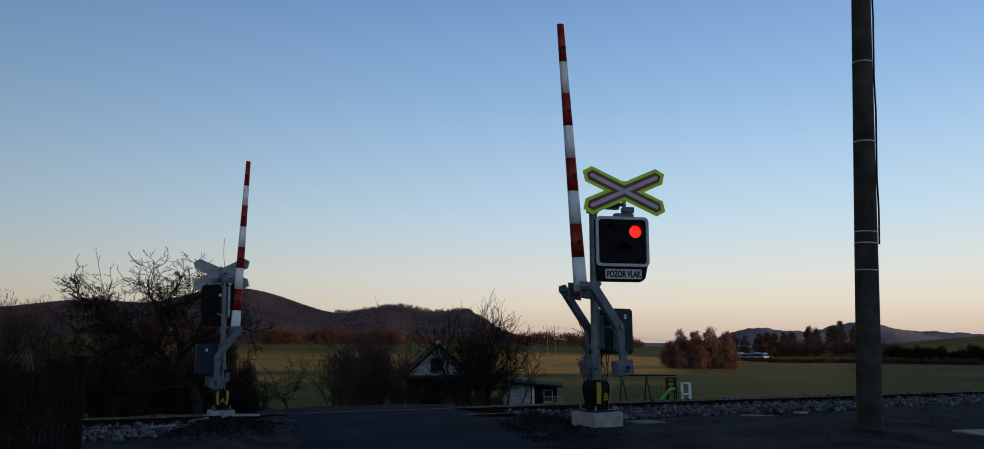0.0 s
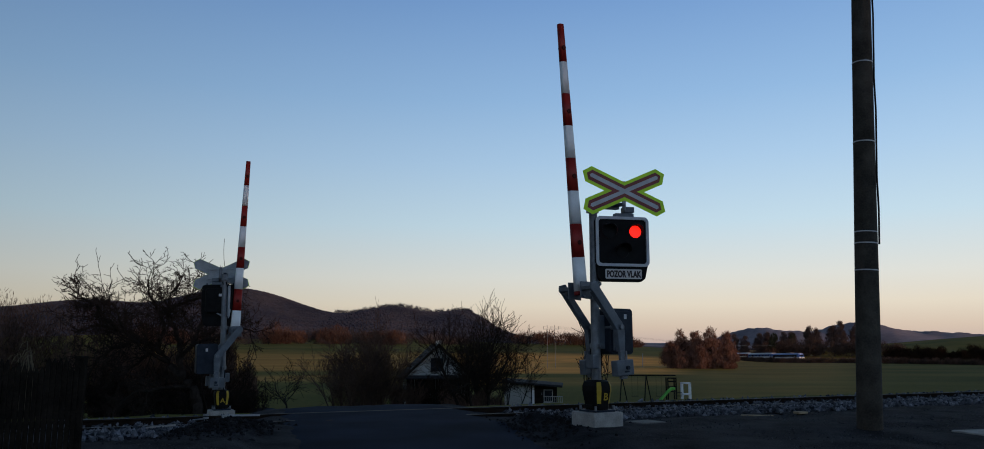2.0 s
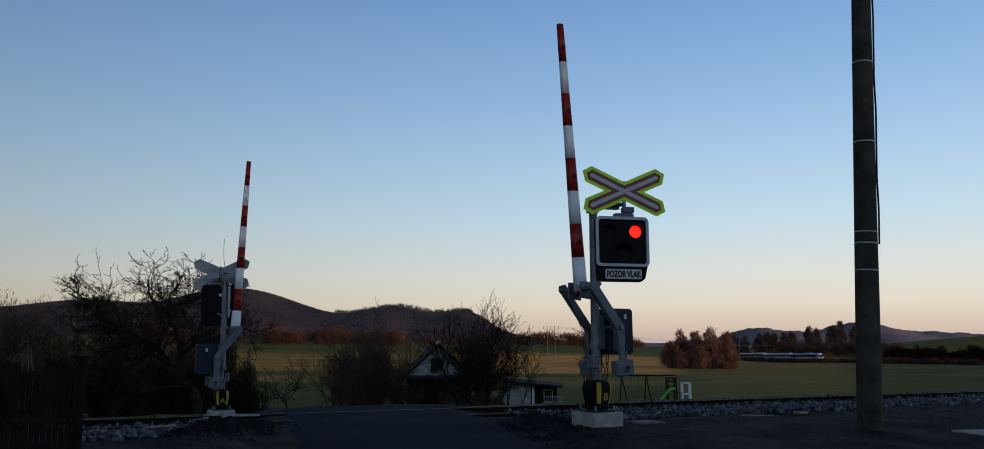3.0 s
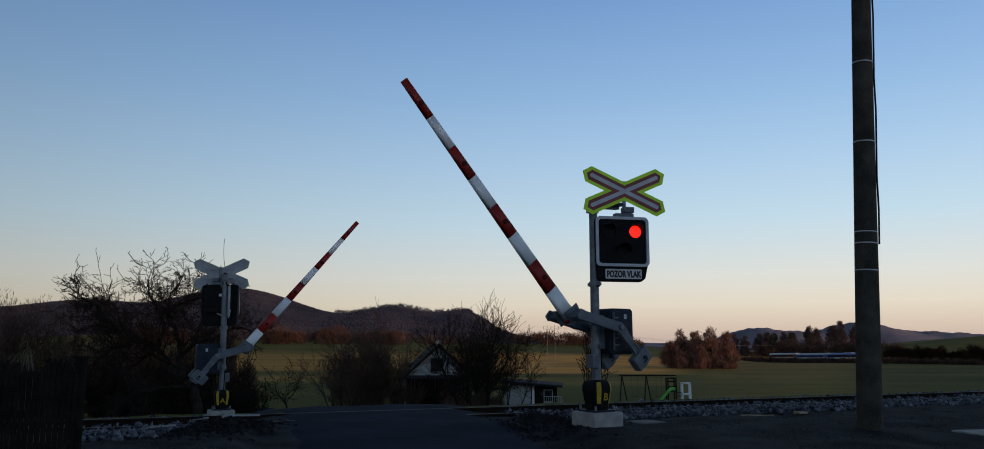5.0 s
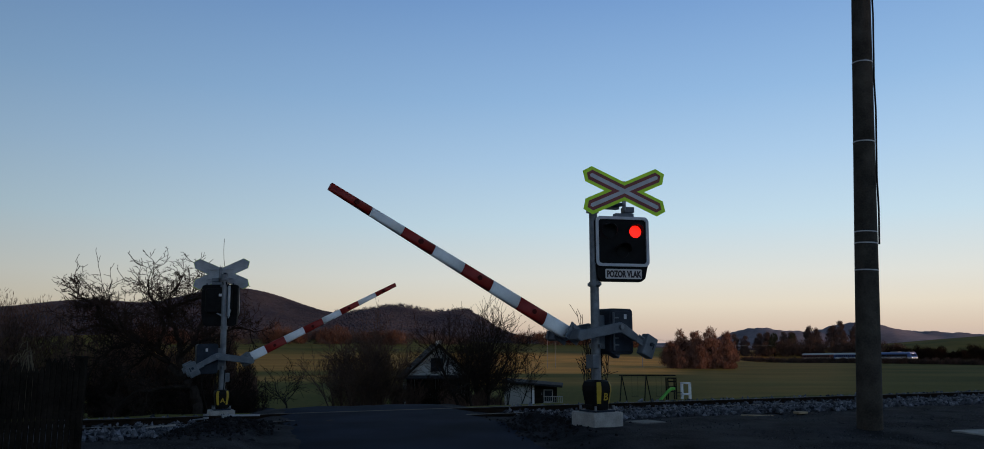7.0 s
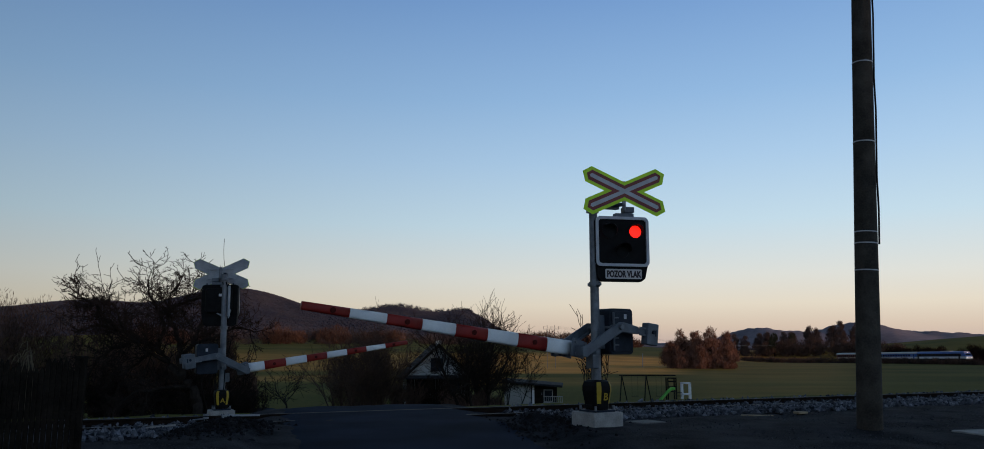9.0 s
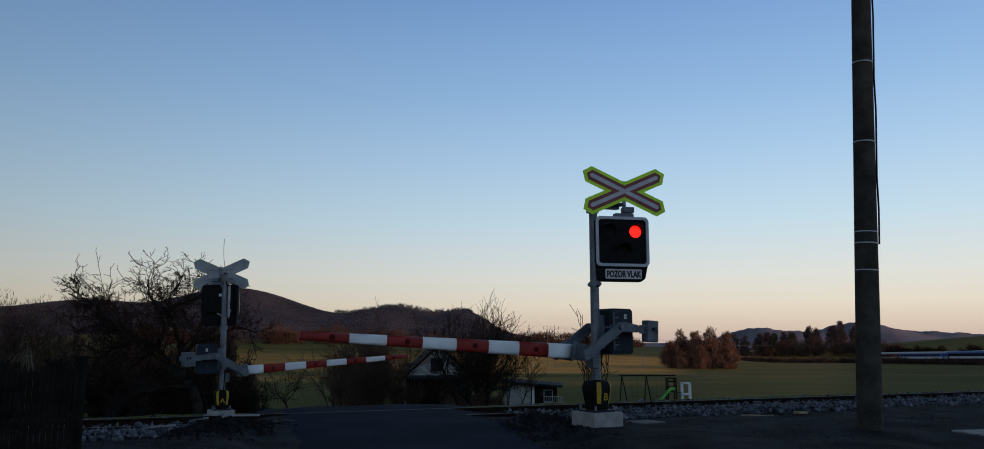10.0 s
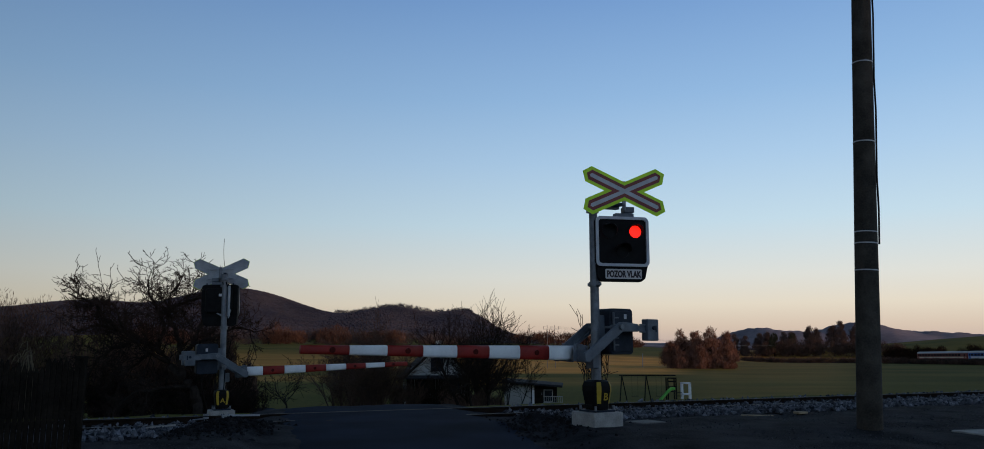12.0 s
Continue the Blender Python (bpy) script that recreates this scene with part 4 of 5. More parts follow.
bare_tree(-12.5, 34.5, "thin upright bare shoots rising behind the old tree", 45, 5.9, 0.028, dict(THICKET, kids=[8, 3], ratio=[0.22, 0.5], angle=[18, 24], thin=0.011), (-0.02, 0, 7), stems=6, name="sapling_shrub", fan=0.2)


def leaf_cloud(rng, centres, count, size, twiggy=False):
    """Small leaf faces, or thin rising twigs, spread through rounded clumps."""
    c = np.array(centres)[rng.integers(len(centres), size=count)]
    d = rng.normal(0, 1, (count, 3))
    d *= (rng.uniform(0.1 if twiggy else 0.25, 1.0, count) ** 0.5 / np.linalg.norm(d, axis=1))[:, None]
    p = c[:, :3] + d * c[:, 3:]
    a, b = rng.normal(0, 1, (count, 3)), rng.normal(0, 1, (count, 3))
    if twiggy:
        a = a * 0.45 + d * 0.6 + (0, 0, 0.9)
    a *= (size * rng.uniform(0.5, 1.3, count) * (2.2 if twiggy else 1) / np.linalg.norm(a, axis=1))[:, None]
    b *= (size * rng.uniform(0.4, 1.0, count) * (0.3 if twiggy else 0.6) / np.linalg.norm(b, axis=1))[:, None]
    v = np.stack([p - a, p + b, p + a, p - b], 1).reshape(-1, 3)
    return v, np.arange(4 * count).reshape(-1, 4)


def clump_tree(x, y, height, width, material, label, seed, name="tree", group="", leaf=0.35, count=1600, base=0.15, conifer=False, twiggy=False):
    rng = np.random.default_rng(seed)
    t = thing(name, pose(x, y, float(land(x, y)) - 0.2), label, "tree", group)
    tb = Tubes()
    tb.run([Vector((0, 0, 0)), Vector((0.1, 0, height * 0.5)), Vector((0, 0, height * 0.9))], [height * 0.022, height * 0.014, 0.03], 6)
    for k in range(9):
        a, z = rng.uniform(0, 6.28), height * rng.uniform(0.25, 0.75)
        tb.run([Vector((0, 0, z)), Vector((math.cos(a) * width * 0.4, math.sin(a) * width * 0.4, z + height * 0.14))], [height * 0.01, 0.02], 4)
    pydata("trunk", tb.v, tb.f, BARK, t)
    cs = []
    for k in range(44):
        u = rng.uniform(base, 1)
        prof = (1.05 - u) if conifer else math.sin(math.pi * min(1, 0.18 + 0.78 * u)) ** 0.7
        a, r = rng.uniform(0, 6.28), width * 0.5 * prof * rng.uniform(0.2, 0.85)
        s = width * rng.uniform(0.1, 0.24)
        cs.append((math.cos(a) * r, math.sin(a) * r, height * u * 0.93, s, s, s * (0.5 if conifer else 0.9)))
    pydata("crown", *leaf_cloud(rng, cs, count, leaf, twiggy), material, t)
    return t


for i, (x, y, h, w) in enumerate(((55, 240, 8.0, 6), (59, 244, 12.0, 7), (63.5, 240, 11.5, 8), (68.5, 246, 13.5, 8), (72, 240, 11.5, 7), (75, 246, 8.0, 5), (62, 234, 6.5, 7), (70, 234, 6.5, 7),
                                  (57, 236, 5.2, 6), (61, 250, 10.5, 8), (66, 236, 9.0, 8), (75, 250, 8.5, 8), (56, 246, 7.0, 7), (65, 252, 11.5, 7))):
    clump_tree(x, y, h, w, COPSE, "russet autumn tree in a copse beside the field", 100 + i, "copse_tree", "trees of the copse", 0.26, 5200, 0.02, twiggy=True)
for i, (x, h, w) in enumerate(((186, 13, 6), (191, 17, 7), (207, 16, 6))):
    clump_tree(x, 520 + 9 * (i % 3), h, w, PINE, "dark pine tree beside the railway", 130 + i, "pine_tree", "pines beside the railway", 0.45, 2600, 0.3)
for i in range(22):
    x = 174 + i * 4.4 + 2 * math.sin(i * 3)
    clump_tree(x, 540 + 12 * ((i * 7) % 4), 10 + 0.42 * i + 6 * ((i * 5) % 7) / 7, 9, BANKWOOD, "tall leafless tree on the bank behind the railway", 150 + i, "bank_tree", "leafless trees behind the railway", 0.42, 4200, 0.05, twiggy=True)


def thicket(name, label, seed, line, count, size, material):
    """A long hedge or wood edge of small leaf and twig faces; line: x, y, half width, height."""
    rng = np.random.default_rng(seed)
    cs = []
    for (xa, ya, wa, ha), (xb, yb, wb, hb) in zip(line, line[1:]):
        n = max(5, int(math.hypot(xb - xa, yb - ya) / (0.22 * wa)))
        for k in range(n):
            t = rng.random()
            x, y, w, h = xa + (xb - xa) * t, ya + (yb - ya) * t, wa + (wb - wa) * t, (ha + (hb - ha) * t) * rng.uniform(0.6, 1.1)
            z = float(land(x, y))
            for q in range(3):
                cs.append((x + rng.normal(0, w * 0.4), y + rng.normal(0, w * 0.4), z + h * rng.uniform(0.15, 0.8), w * 0.6, w * 0.6, h * 0.3))
    v, f = leaf_cloud(rng, cs, count, size, True)
    return tagged(pydata(name, v, f, material), label, "hedge", kind="stuff")


thicket("ridge_trees", "row of bare trees along the crest of the hill", 76, [(-300, 1490, 5, 8), (-175, 1480, 5, 9), (-110, 1486, 5, 9), (-40, 1500, 5, 7)], 9000, 1.1, HAZEWOOD)
thicket("railway_hedge", "dark hedgerow behind the far railway line", 61, [(178, 528, 6, 9), (200, 520, 6, 11), (236, 500, 6, 11), (252, 480, 6, 8)], 46000, 0.4, SCRUB)
thicket("bank_scrub", "low brown scrub along the foot of the railway bank", 75, [(140, 440, 2.5, 3.0), (152, 380, 2.5, 3.0), (163, 320, 2.2, 2.6), (173, 265, 2.0, 2.2)], 40000, 0.25, SCRUB)
thicket("field_hedge", "dark hedgerow along the rising meadow", 62, [(203, 402, 4, 7.5), (240, 385, 4, 8.5), (275, 372, 4, 9)], 70000, 0.4, HEDGE)
thicket("wood_edge", "brown leafless wood edge below the hills", 63, [(-330, 712, 12, 15), (-240, 702, 12, 14), (-160, 712, 12, 15), (-90, 730, 12, 13), (-30, 745, 12, 9)], 30000, 0.8, BANKWOOD)
for k, (xa, xb, h) in enumerate(((-318, -258, 17), (-200, -166, 17), (-152, -130, 16), (-114, -78, 13))):
    thicket("russet_grove", "russet autumn grove at the foot of the hills", 70 + k, [(xa, 690, 9, h), ((xa + xb) / 2, 686, 9, h * 1.1), (xb, 690, 9, h * 0.8)], 8000, 0.7, RUSSET)
thicket("far_wood", "brown wood along the far field edge", 64, [(25, 760, 12, 12), (60, 740, 12, 15), (110, 760, 12, 14), (150, 800, 12, 10)], 16000, 0.9, RUSSET)
thicket("garden_scrub", "dark undergrowth below the garden shrubs", 65, [(-27, 37, 1.3, 6.2), (-20, 37, 1.3, 6.0), (-16.5, 37, 1.2, 5.2), (-12.2, 37, 0.7, 4.4), (-11.4, 37, 0.5, 3.2)], 130000, 0.07, SCRUB)
thicket("house_scrub", "dark undergrowth below the shrubs by the house", 66, [(-9.2, 48, 0.7, 2.2), (-6.8, 48, 0.6, 1.8)], 4500, 0.06, SCRUB)
thicket("house_hedge", "dark hedge before the house front", 68, [(-6.4, 52, 0.5, 2.3), (-2.2, 52, 0.5, 2.0)], 12000, 0.06, HEDGE)
thicket("shed_scrub", "dark undergrowth below the garden trees", 67, [(-2.4, 45.5, 0.7, 1.6), (0.4, 45.5, 0.7, 1.2)], 9000, 0.06, SCRUB)


def hill_forest(count, seed):
    """Leafless forest on the hills: small ragged crowns."""
    rng = np.random.default_rng(seed)
    xs, ys = rng.uniform(-1500, 220, count * 3), rng.uniform(1000, 1560, count * 3)
    z = land(xs, ys)
    ok = np.where(z - np.interp(ys, [700, 1000, 5000], [2, 4, 4]) > 5)[0][:count]
    X, Y, Z = xs[ok], ys[ok], z[ok]
    n = len(X)
    s = rng.uniform(0.35, 0.75, n)
    shape = np.array([(3.6, 0, 1.2), (0, 3.6, 1.2), (-3.6, 0, 1.2), (0, -3.6, 1.2), (0, 0, 2.4), (0, 0, -3)], float)
    v = shape[None] * s[:, None, None] * rng.uniform(0.6, 1.35, (n, 6, 1)) + np.stack([X, Y, Z], 1)[:, None]
    fc = np.array([(0, 1, 4), (1, 2, 4), (2, 3, 4), (3, 0, 4), (1, 0, 5), (2, 1, 5), (3, 2, 5), (0, 3, 5)])
    f = fc[None] + (np.arange(n) * 6)[:, None, None]
    return tagged(pydata("hill_forest", v.reshape(-1, 3), f.reshape(-1, 3), HAZEWOOD), "leafless forest covering the distant hills, tinted bluish for haze", "forest", kind="stuff")


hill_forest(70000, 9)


# ---- house, shed and garden ----
def house():
    g = float(land(-4.1, 60))
    t = thing("house", pose(-4.1, 60, g, 0, 0, 8), "small pale plastered house with a dark steep roof", "house")
    eave, apex, half, deep = -0.9 - g, 1.3 - g, 2.45, 8.0
    front = part("wall", prism([(-half, -0.3), (half, -0.3), (half, eave), (0, apex - 0.12), (-half, eave)], 0, 0.3), PLASTER, t, "pale plaster gable wall")
    part("wall", prism([(-half, -0.3), (half, -0.3), (half, eave), (0, apex - 0.12), (-half, eave)], deep - 0.3, deep), PLASTER, t)
    for sx in (-1, 1):
        part("wall", boxed(0.3, deep - 0.6, eave + 0.3, sx * (half - 0.15), deep / 2, eave / 2 - 0.15), PLASTER, t)
        roof = part("roof", prism([(sx * (half + 0.55), eave - 0.6), (sx * (half + 0.5), eave - 0.42), (0, apex + 0.16), (0, apex - 0.08)], -0.5, deep + 0.4), ROOF, t, "dark sheet roof slope")
        part("barge_board", prism([(sx * (half + 0.55), eave - 0.62), (sx * (half + 0.53), eave - 0.4), (0, apex + 0.18), (0, apex - 0.1)], -0.56, -0.5), WOOD, t)
    part("chimney", boxed(0.4, 0.4, 0.6, 0.15, 2.2, apex + 0.1), PLASTER, t)
    for x, z, w, h in ((-0.1, eave + 0.75, 0.95, 1.0), (-1.0, 1.5, 1.3, 1.0), (1.2, 1.5, 0.9, 1.0)):
        win = part("window", boxed(w, 0.08, h, x, -0.02, z), WOOD, t, "dark framed window")
        for sx in (-1, 1):
            part("pane", boxed(w / 2 - 0.08, 0.02, h - 0.14, x + sx * w / 4, -0.065, z), GLASS, win)
        part("sill", boxed(w + 0.12, 0.16, 0.05, x, -0.07, z - h / 2 - 0.03), CONCRETE, win)
    # dark boards added over the lower front, in place of the porch's shade
    for k in range(24):
        part("porch_shade_board", boxed(0.185, 0.03, eave - 0.15, -2.3 + k * 0.2, -0.016, (eave - 0.15) / 2), WOOD, t)
    part("porch_roof", boxed(4.6, 1.4, 0.1, -0.2, -0.7, eave - 0.15, 0.02, 6), ROOF, t)
    for x in (-2.2, -0.6, 1.0):
        part("porch_post", boxed(0.12, 0.12, eave - 0.1, x, -1.3, (eave - 0.3) / 2), WOOD, t)


def shed():
    g = float(land(2.7, 52))
    t = thing("shed", pose(2.6, 52, g, 0, 0, -6), "low flat-roofed shed with pale walls and a white railing", "shed")
    h = -1.25 - g
    part("wall", boxed(1.75, 0.18, h, -0.9, 0, h / 2), PALEWALL, t, "pale plaster wall")
    part("wall", boxed(0.18, 3.0, h, -1.7, 1.6, h / 2), PLASTER, t)
    part("wall", boxed(3.2, 0.18, h, 0, 3.2, h / 2), WOOD, t)
    part("roof", boxed(4.0, 4.0, 0.14, 0.05, 1.4, h + 0.08, 0.02, 0, 4.5), ROOF, t, "dark flat roof with an overhang")
    part("post", boxed(0.14, 0.14, h, 0.12, 0, h / 2), WHITE, t, "white post")
    door = part("doorway", boxed(0.55, 0.1, h - 0.25, 0.5, 0.1, (h - 0.25) / 2), WOOD, t, "dark boarded door")
    part("handle", boxed(0.03, 0.06, 0.14, 0.68, 0.03, 1.0), STEEL, door)
    win = part("window", boxed(0.6, 0.08, 0.8, 1.1, 0.1, h - 0.7), PALEWALL, t, "white framed window")
    part("pane", boxed(0.5, 0.02, 0.7, 1.1, 0.052, h - 0.7), GLASS, win)
    part("wall", boxed(0.7, 0.12, h - 1.2, 1.1, 0.1, (h - 1.2) / 2), PLASTER, t)
    for k in range(10):
        part("railing_bar", boxed(0.025, 0.025, 0.85, 0.85 + k * 0.13, -0.35, 0.45), PALEWALL, t)
    for z in (0.1, 0.48, 0.86):
        part("railing_rail", boxed(1.25, 0.03, 0.04, 1.43, -0.35, z), PALEWALL, t)


house()
shed()


def swing_set():
    g = float(land(11.5, 60))
    t = thing("swing_frame", pose(9.9, 60, g), "dark timber swing frame standing on the lawn", "swing")
    h = 2.1
    part("beam", bar((-0.2, 0, h), (4.1, 0, h), 0.05, None, 10), WOOD, t)
    for x in (0.0, 1.85):
        for s in (-1, 1):
            part("leg", bar((x, 0, h), (x + 0.45 * s + 0.1, 0.9 * s, -0.05), 0.045, None, 8), WOOD, t)
    for x in (0.75, 1.2, 2.6, 3.0):
        part("rope", bar((x, 0, h), (x, 0, 0.55), 0.008, None, 5), WOOD, t)
    for x in (0.97, 2.8):
        part("swing_seat", boxed(0.5, 0.2, 0.03, x, 0, 0.55), WOOD, t)
    tower = thing("play_tower", pose(13.4, 60, float(land(13.5, 60)) - 0.25), "dark wooden play tower with a platform", "play tower")
    for x in (0.0, 0.62):
        for y in (0.0, 0.62):
            part("post", boxed(0.09, 0.09, 2.15, x, y, 1.05), WOOD, tower)
    part("platform", boxed(0.72, 0.72, 0.06, 0.31, 0.31, 1.1), WOOD, tower)
    for z in (1.45, 1.85, 2.1):
        part("rail_board", boxed(0.7, 0.03, 0.1, 0.31, -0.06, z), WOOD, tower)
    for k in range(4):
        part("rung", boxed(0.5, 0.04, 0.05, 0.95, 0.3, 0.25 + 0.25 * k), WOOD, tower)
    sl = thing("slide", pose(13.45, 59.6, float(land(14, 60)) - 0.3), "bright green plastic slide leaning on the tower", "slide")
    v, f = [], []
    prof = [(-0.26, 0.16), (-0.24, 0.18), (-0.2, 0.02), (0.2, 0.02), (0.24, 0.18), (0.26, 0.16), (0.22, -0.02), (-0.22, -0.02)]
    path = [(0.3, 1.32), (0.05, 1.3), (-0.2, 1.1), (-0.65, 0.62), (-1.0, 0.28), (-1.3, 0.14)]
    for px_, pz in path:
        for a, b in prof:
            v.append((px_, a - 0.2, pz + b))
    for i in range(len(path) - 1):
        for j in range(8):
            f.append((i * 8 + j, i * 8 + (j + 1) % 8, (i + 1) * 8 + (j + 1) % 8, (i + 1) * 8 + j))
    pydata("chute", v, f, SLIDE, sl, "", True)
    part("foot", boxed(0.1, 0.4, 0.14, -1.2, -0.2, 0.06), SLIDE, sl)
    rack = thing("white_rack", pose(14.5, 60, float(land(14.8, 60)) - 0.2), "white wooden frame with two shelves on the lawn", "rack")
    for x in (0.0, 0.6):
        for y in (0, 0.4):
            part("post", boxed(0.1, 0.1, 1.7, x, y, 0.85), WHITE, rack)
    for z in (0.12, 0.82, 1.64):
        part("shelf", boxed(0.7, 0.5, 0.1, 0.3, 0.2, z), WHITE, rack)


swing_set()


def far_pylon():
    x, y = 17.4, 230.0
    t = thing("power_pylon", pose(x, y, float(land(x, y))), "pale two-legged power pole on the far field", "pylon")
    for sx in (-1, 1):
        part("pole", bar((sx * 1.2, 0, -0.2), (sx * 1.1, 0, 12.6), 0.07, 0.055, 8), GREY, t)
        part("brace", bar((sx * -1.1, 0, 9.0), (sx * 1.1, 0, 11.2), 0.04, None, 5), STEEL, t)
    part("crossarm", boxed(4.8, 0.09, 0.1, 0, 0, 11.4), GREY, t)
    for k in (-2.2, 0, 2.2):
        part("insulator", bar((k, 0, 11.4), (k, 0, 12.2), 0.06, None, 6), STEEL, t)
    p = thing("field_post", pose(49.0, 255.0, float(land(49.0, 255.0))), "short pale post standing in the stubble", "post")
    part("shaft", bar((0, 0, -0.2), (0, 0, 4.2), 0.12, 0.1, 8), ALU, p)
    part("cap", bar((0, 0, 4.2), (0, 0, 4.3), 0.14, 0.1, 8), ALU, p)


far_pylon()


# ---- verge ----
def picket_fence():
    t = thing("wooden_fence", pose(-5.6, 8.2, -0.22), "old dark wooden picket fence at the roadside", "fence")
    rng = random.Random(4)
    for k in range(22):
        x = k * 0.062 * 0.9
        h = 1.4 + rng.uniform(-0.09, 0.05)
        b = prism([(x, 0.0), (x + 0.048, 0.0), (x + 0.048, h - 0.05), (x + 0.024, h), (x, h - 0.05)], 0.12 * k * 0.1, 0.12 * k * 0.1 + 0.02)
        part("picket", b, WOOD, t)
    for z in (0.35, 0.85):
        part("rail", bar((-0.1, 0.03, z), (1.2, 0.28, z), 0.03, None, 6), WOOD, t)
    for x in (0.0, 1.15):
        part("post", boxed(0.09, 0.09, 1.5, x, 0.06 + x * 0.21, 0.7), WOOD, t)


picket_fence()


def reeds():
    rng = random.Random(7)
    t = thing("dry_reeds", pose(-5.15, 8.8, 0.1), "dry drooping reed plumes above the fence", "reeds")
    for k in range(9):
        tb = Tubes()
        x, top = rng.uniform(-0.12, 0.12), rng.uniform(1.05, 1.3)
        a = rng.choice((-1, 1)) * rng.uniform(0.05, 0.16)
        pts = [Vector((x, 0, 0)), Vector((x + a * 0.2, 0, top * 0.8)), Vector((x + a * 0.6, 0.01, top)), Vector((x + a * 1.1, 0.01, top - 0.03)), Vector((x + a * 1.5, 0.02, top - 0.12))]
        tb.run(pts, [0.003, 0.002, 0.003, 0.005, 0.001], 4)
        pydata("reed", tb.v, tb.f, STRAW, t)


reeds()


def slab(x, y, sx, sy, sz, rz, material, name, label, z=None, rx=0, ry=0):
    ob = part(name, boxed(sx, sy, sz, 0, 0, sz / 2, 0.012), material)
    ob.matrix_basis = pose(x, y, (float(land(x, y)) if z is None else z) - 0.01, rx, ry, rz)
    return tagged(ob, label, name.replace("_", " "))


slab(2.32, 12.0, 0.46, 0.4, 0.03, 30, SLEEPER, "paving_slab", "flat pale concrete slab lying on the gravel", z=0.19)
slab(6.76, 10.5, 0.9, 0.8, 0.07, 12, CONCRETE, "paving_slab", "pale concrete slab lying at the verge", z=0.15)
slab(4.45, 13.3, 0.52, 0.12, 0.05, -10, FRESHWOOD, "timber_offcut", "yellowish timber offcut lying on the ballast", z=0.15)
slab(5.22, 13.4, 0.2, 0.14, 0.04, 20, FRESHWOOD, "wooden_board", "small weathered board lying on the ballast", z=0.21)
slab(5.22, 13.4, 0.1, 0.1, 0.12, 20, WOOD, "marker_stump", "dark wooden stump under a small board", z=0.1)
slab(-5.0, 12.0, 0.42, 0.028, 0.028, 24, CONCRETE, "white_pipe", "short white pipe lying on the gravel", z=0.13, ry=-3)


def track_fittings():
    """A steel angle frame, a bonding post and its cable beside the rails, on the far verge of the road."""
    g = float(land(-4.45, 13.1))
    t = thing("steel_angle_frame", pose(-4.45, 13.1, g, 0, 0, 12), "pale galvanised steel angle frame beside the rails", "frame")
    part("upright", boxed(0.03, 0.03, 0.22, 0, 0, 0.09, 0.004), ALU, t)
    part("top_bar", boxed(0.6, 0.03, 0.03, 0.29, 0, 0.2, 0.004), ALU, t)
    part("gusset", prism([(0.0, 0.19), (0.14, 0.19), (0.0, 0.06)], -0.006, 0.006), ALU, t)
    p = thing("bonding_post", pose(-4.8, 13.3, float(land(-4.8, 13.3))), "small ribbed cable post beside the rails", "post")
    part("stem", bar((0, 0, -0.02), (0, 0, 0.26), 0.018, None, 10), DKGREY, p)
    for z in (0.14, 0.19, 0.24):
        part("rib", bar((0, 0, z), (0, 0, z + 0.025), 0.05, 0.045, 14), STEEL, p)
    part("arm", bar((-0.22, 0, 0.17), (0.0, 0, 0.19), 0.012, None, 8), STEEL, p)
    c = thing("rail_cable", pose(4.9, 13.35, 0.13), "thin black cable looped over the ballast", "cable")
    tb = Tubes()
    tb.run([Vector((-0.35 + 0.07 * k, 0.05 * math.sin(k * 0.9), 0.05 + 0.035 * math.sin(k * 0.6))) for k in range(11)], [0.011] * 11, 6)
    pydata("cable", tb.v, tb.f, BLACK, c, "", True)


track_fittings()


def power_lines():
    """Wires from the pylon towards the next ones, far across the valley."""
    t = thing("power_line", Matrix(), "thin sagging power wires across the far fields", "power line")
    for k in (-2.2, 0, 2.2):
        tb = Tubes()
        a, b = Vector((17.4 + k, 230.0, float(land(17.4, 230.0)) + 12.2)), Vector((150.0 + k, 420.0, 1.0))
        tb.run([a.lerp(b, u / 16) + Vector((0, 0, -7 * (u / 16) * (1 - u / 16))) for u in range(17)], [0.02] * 17, 4)
        pydata("wire", tb.v, tb.f, STEEL, t)


power_lines()


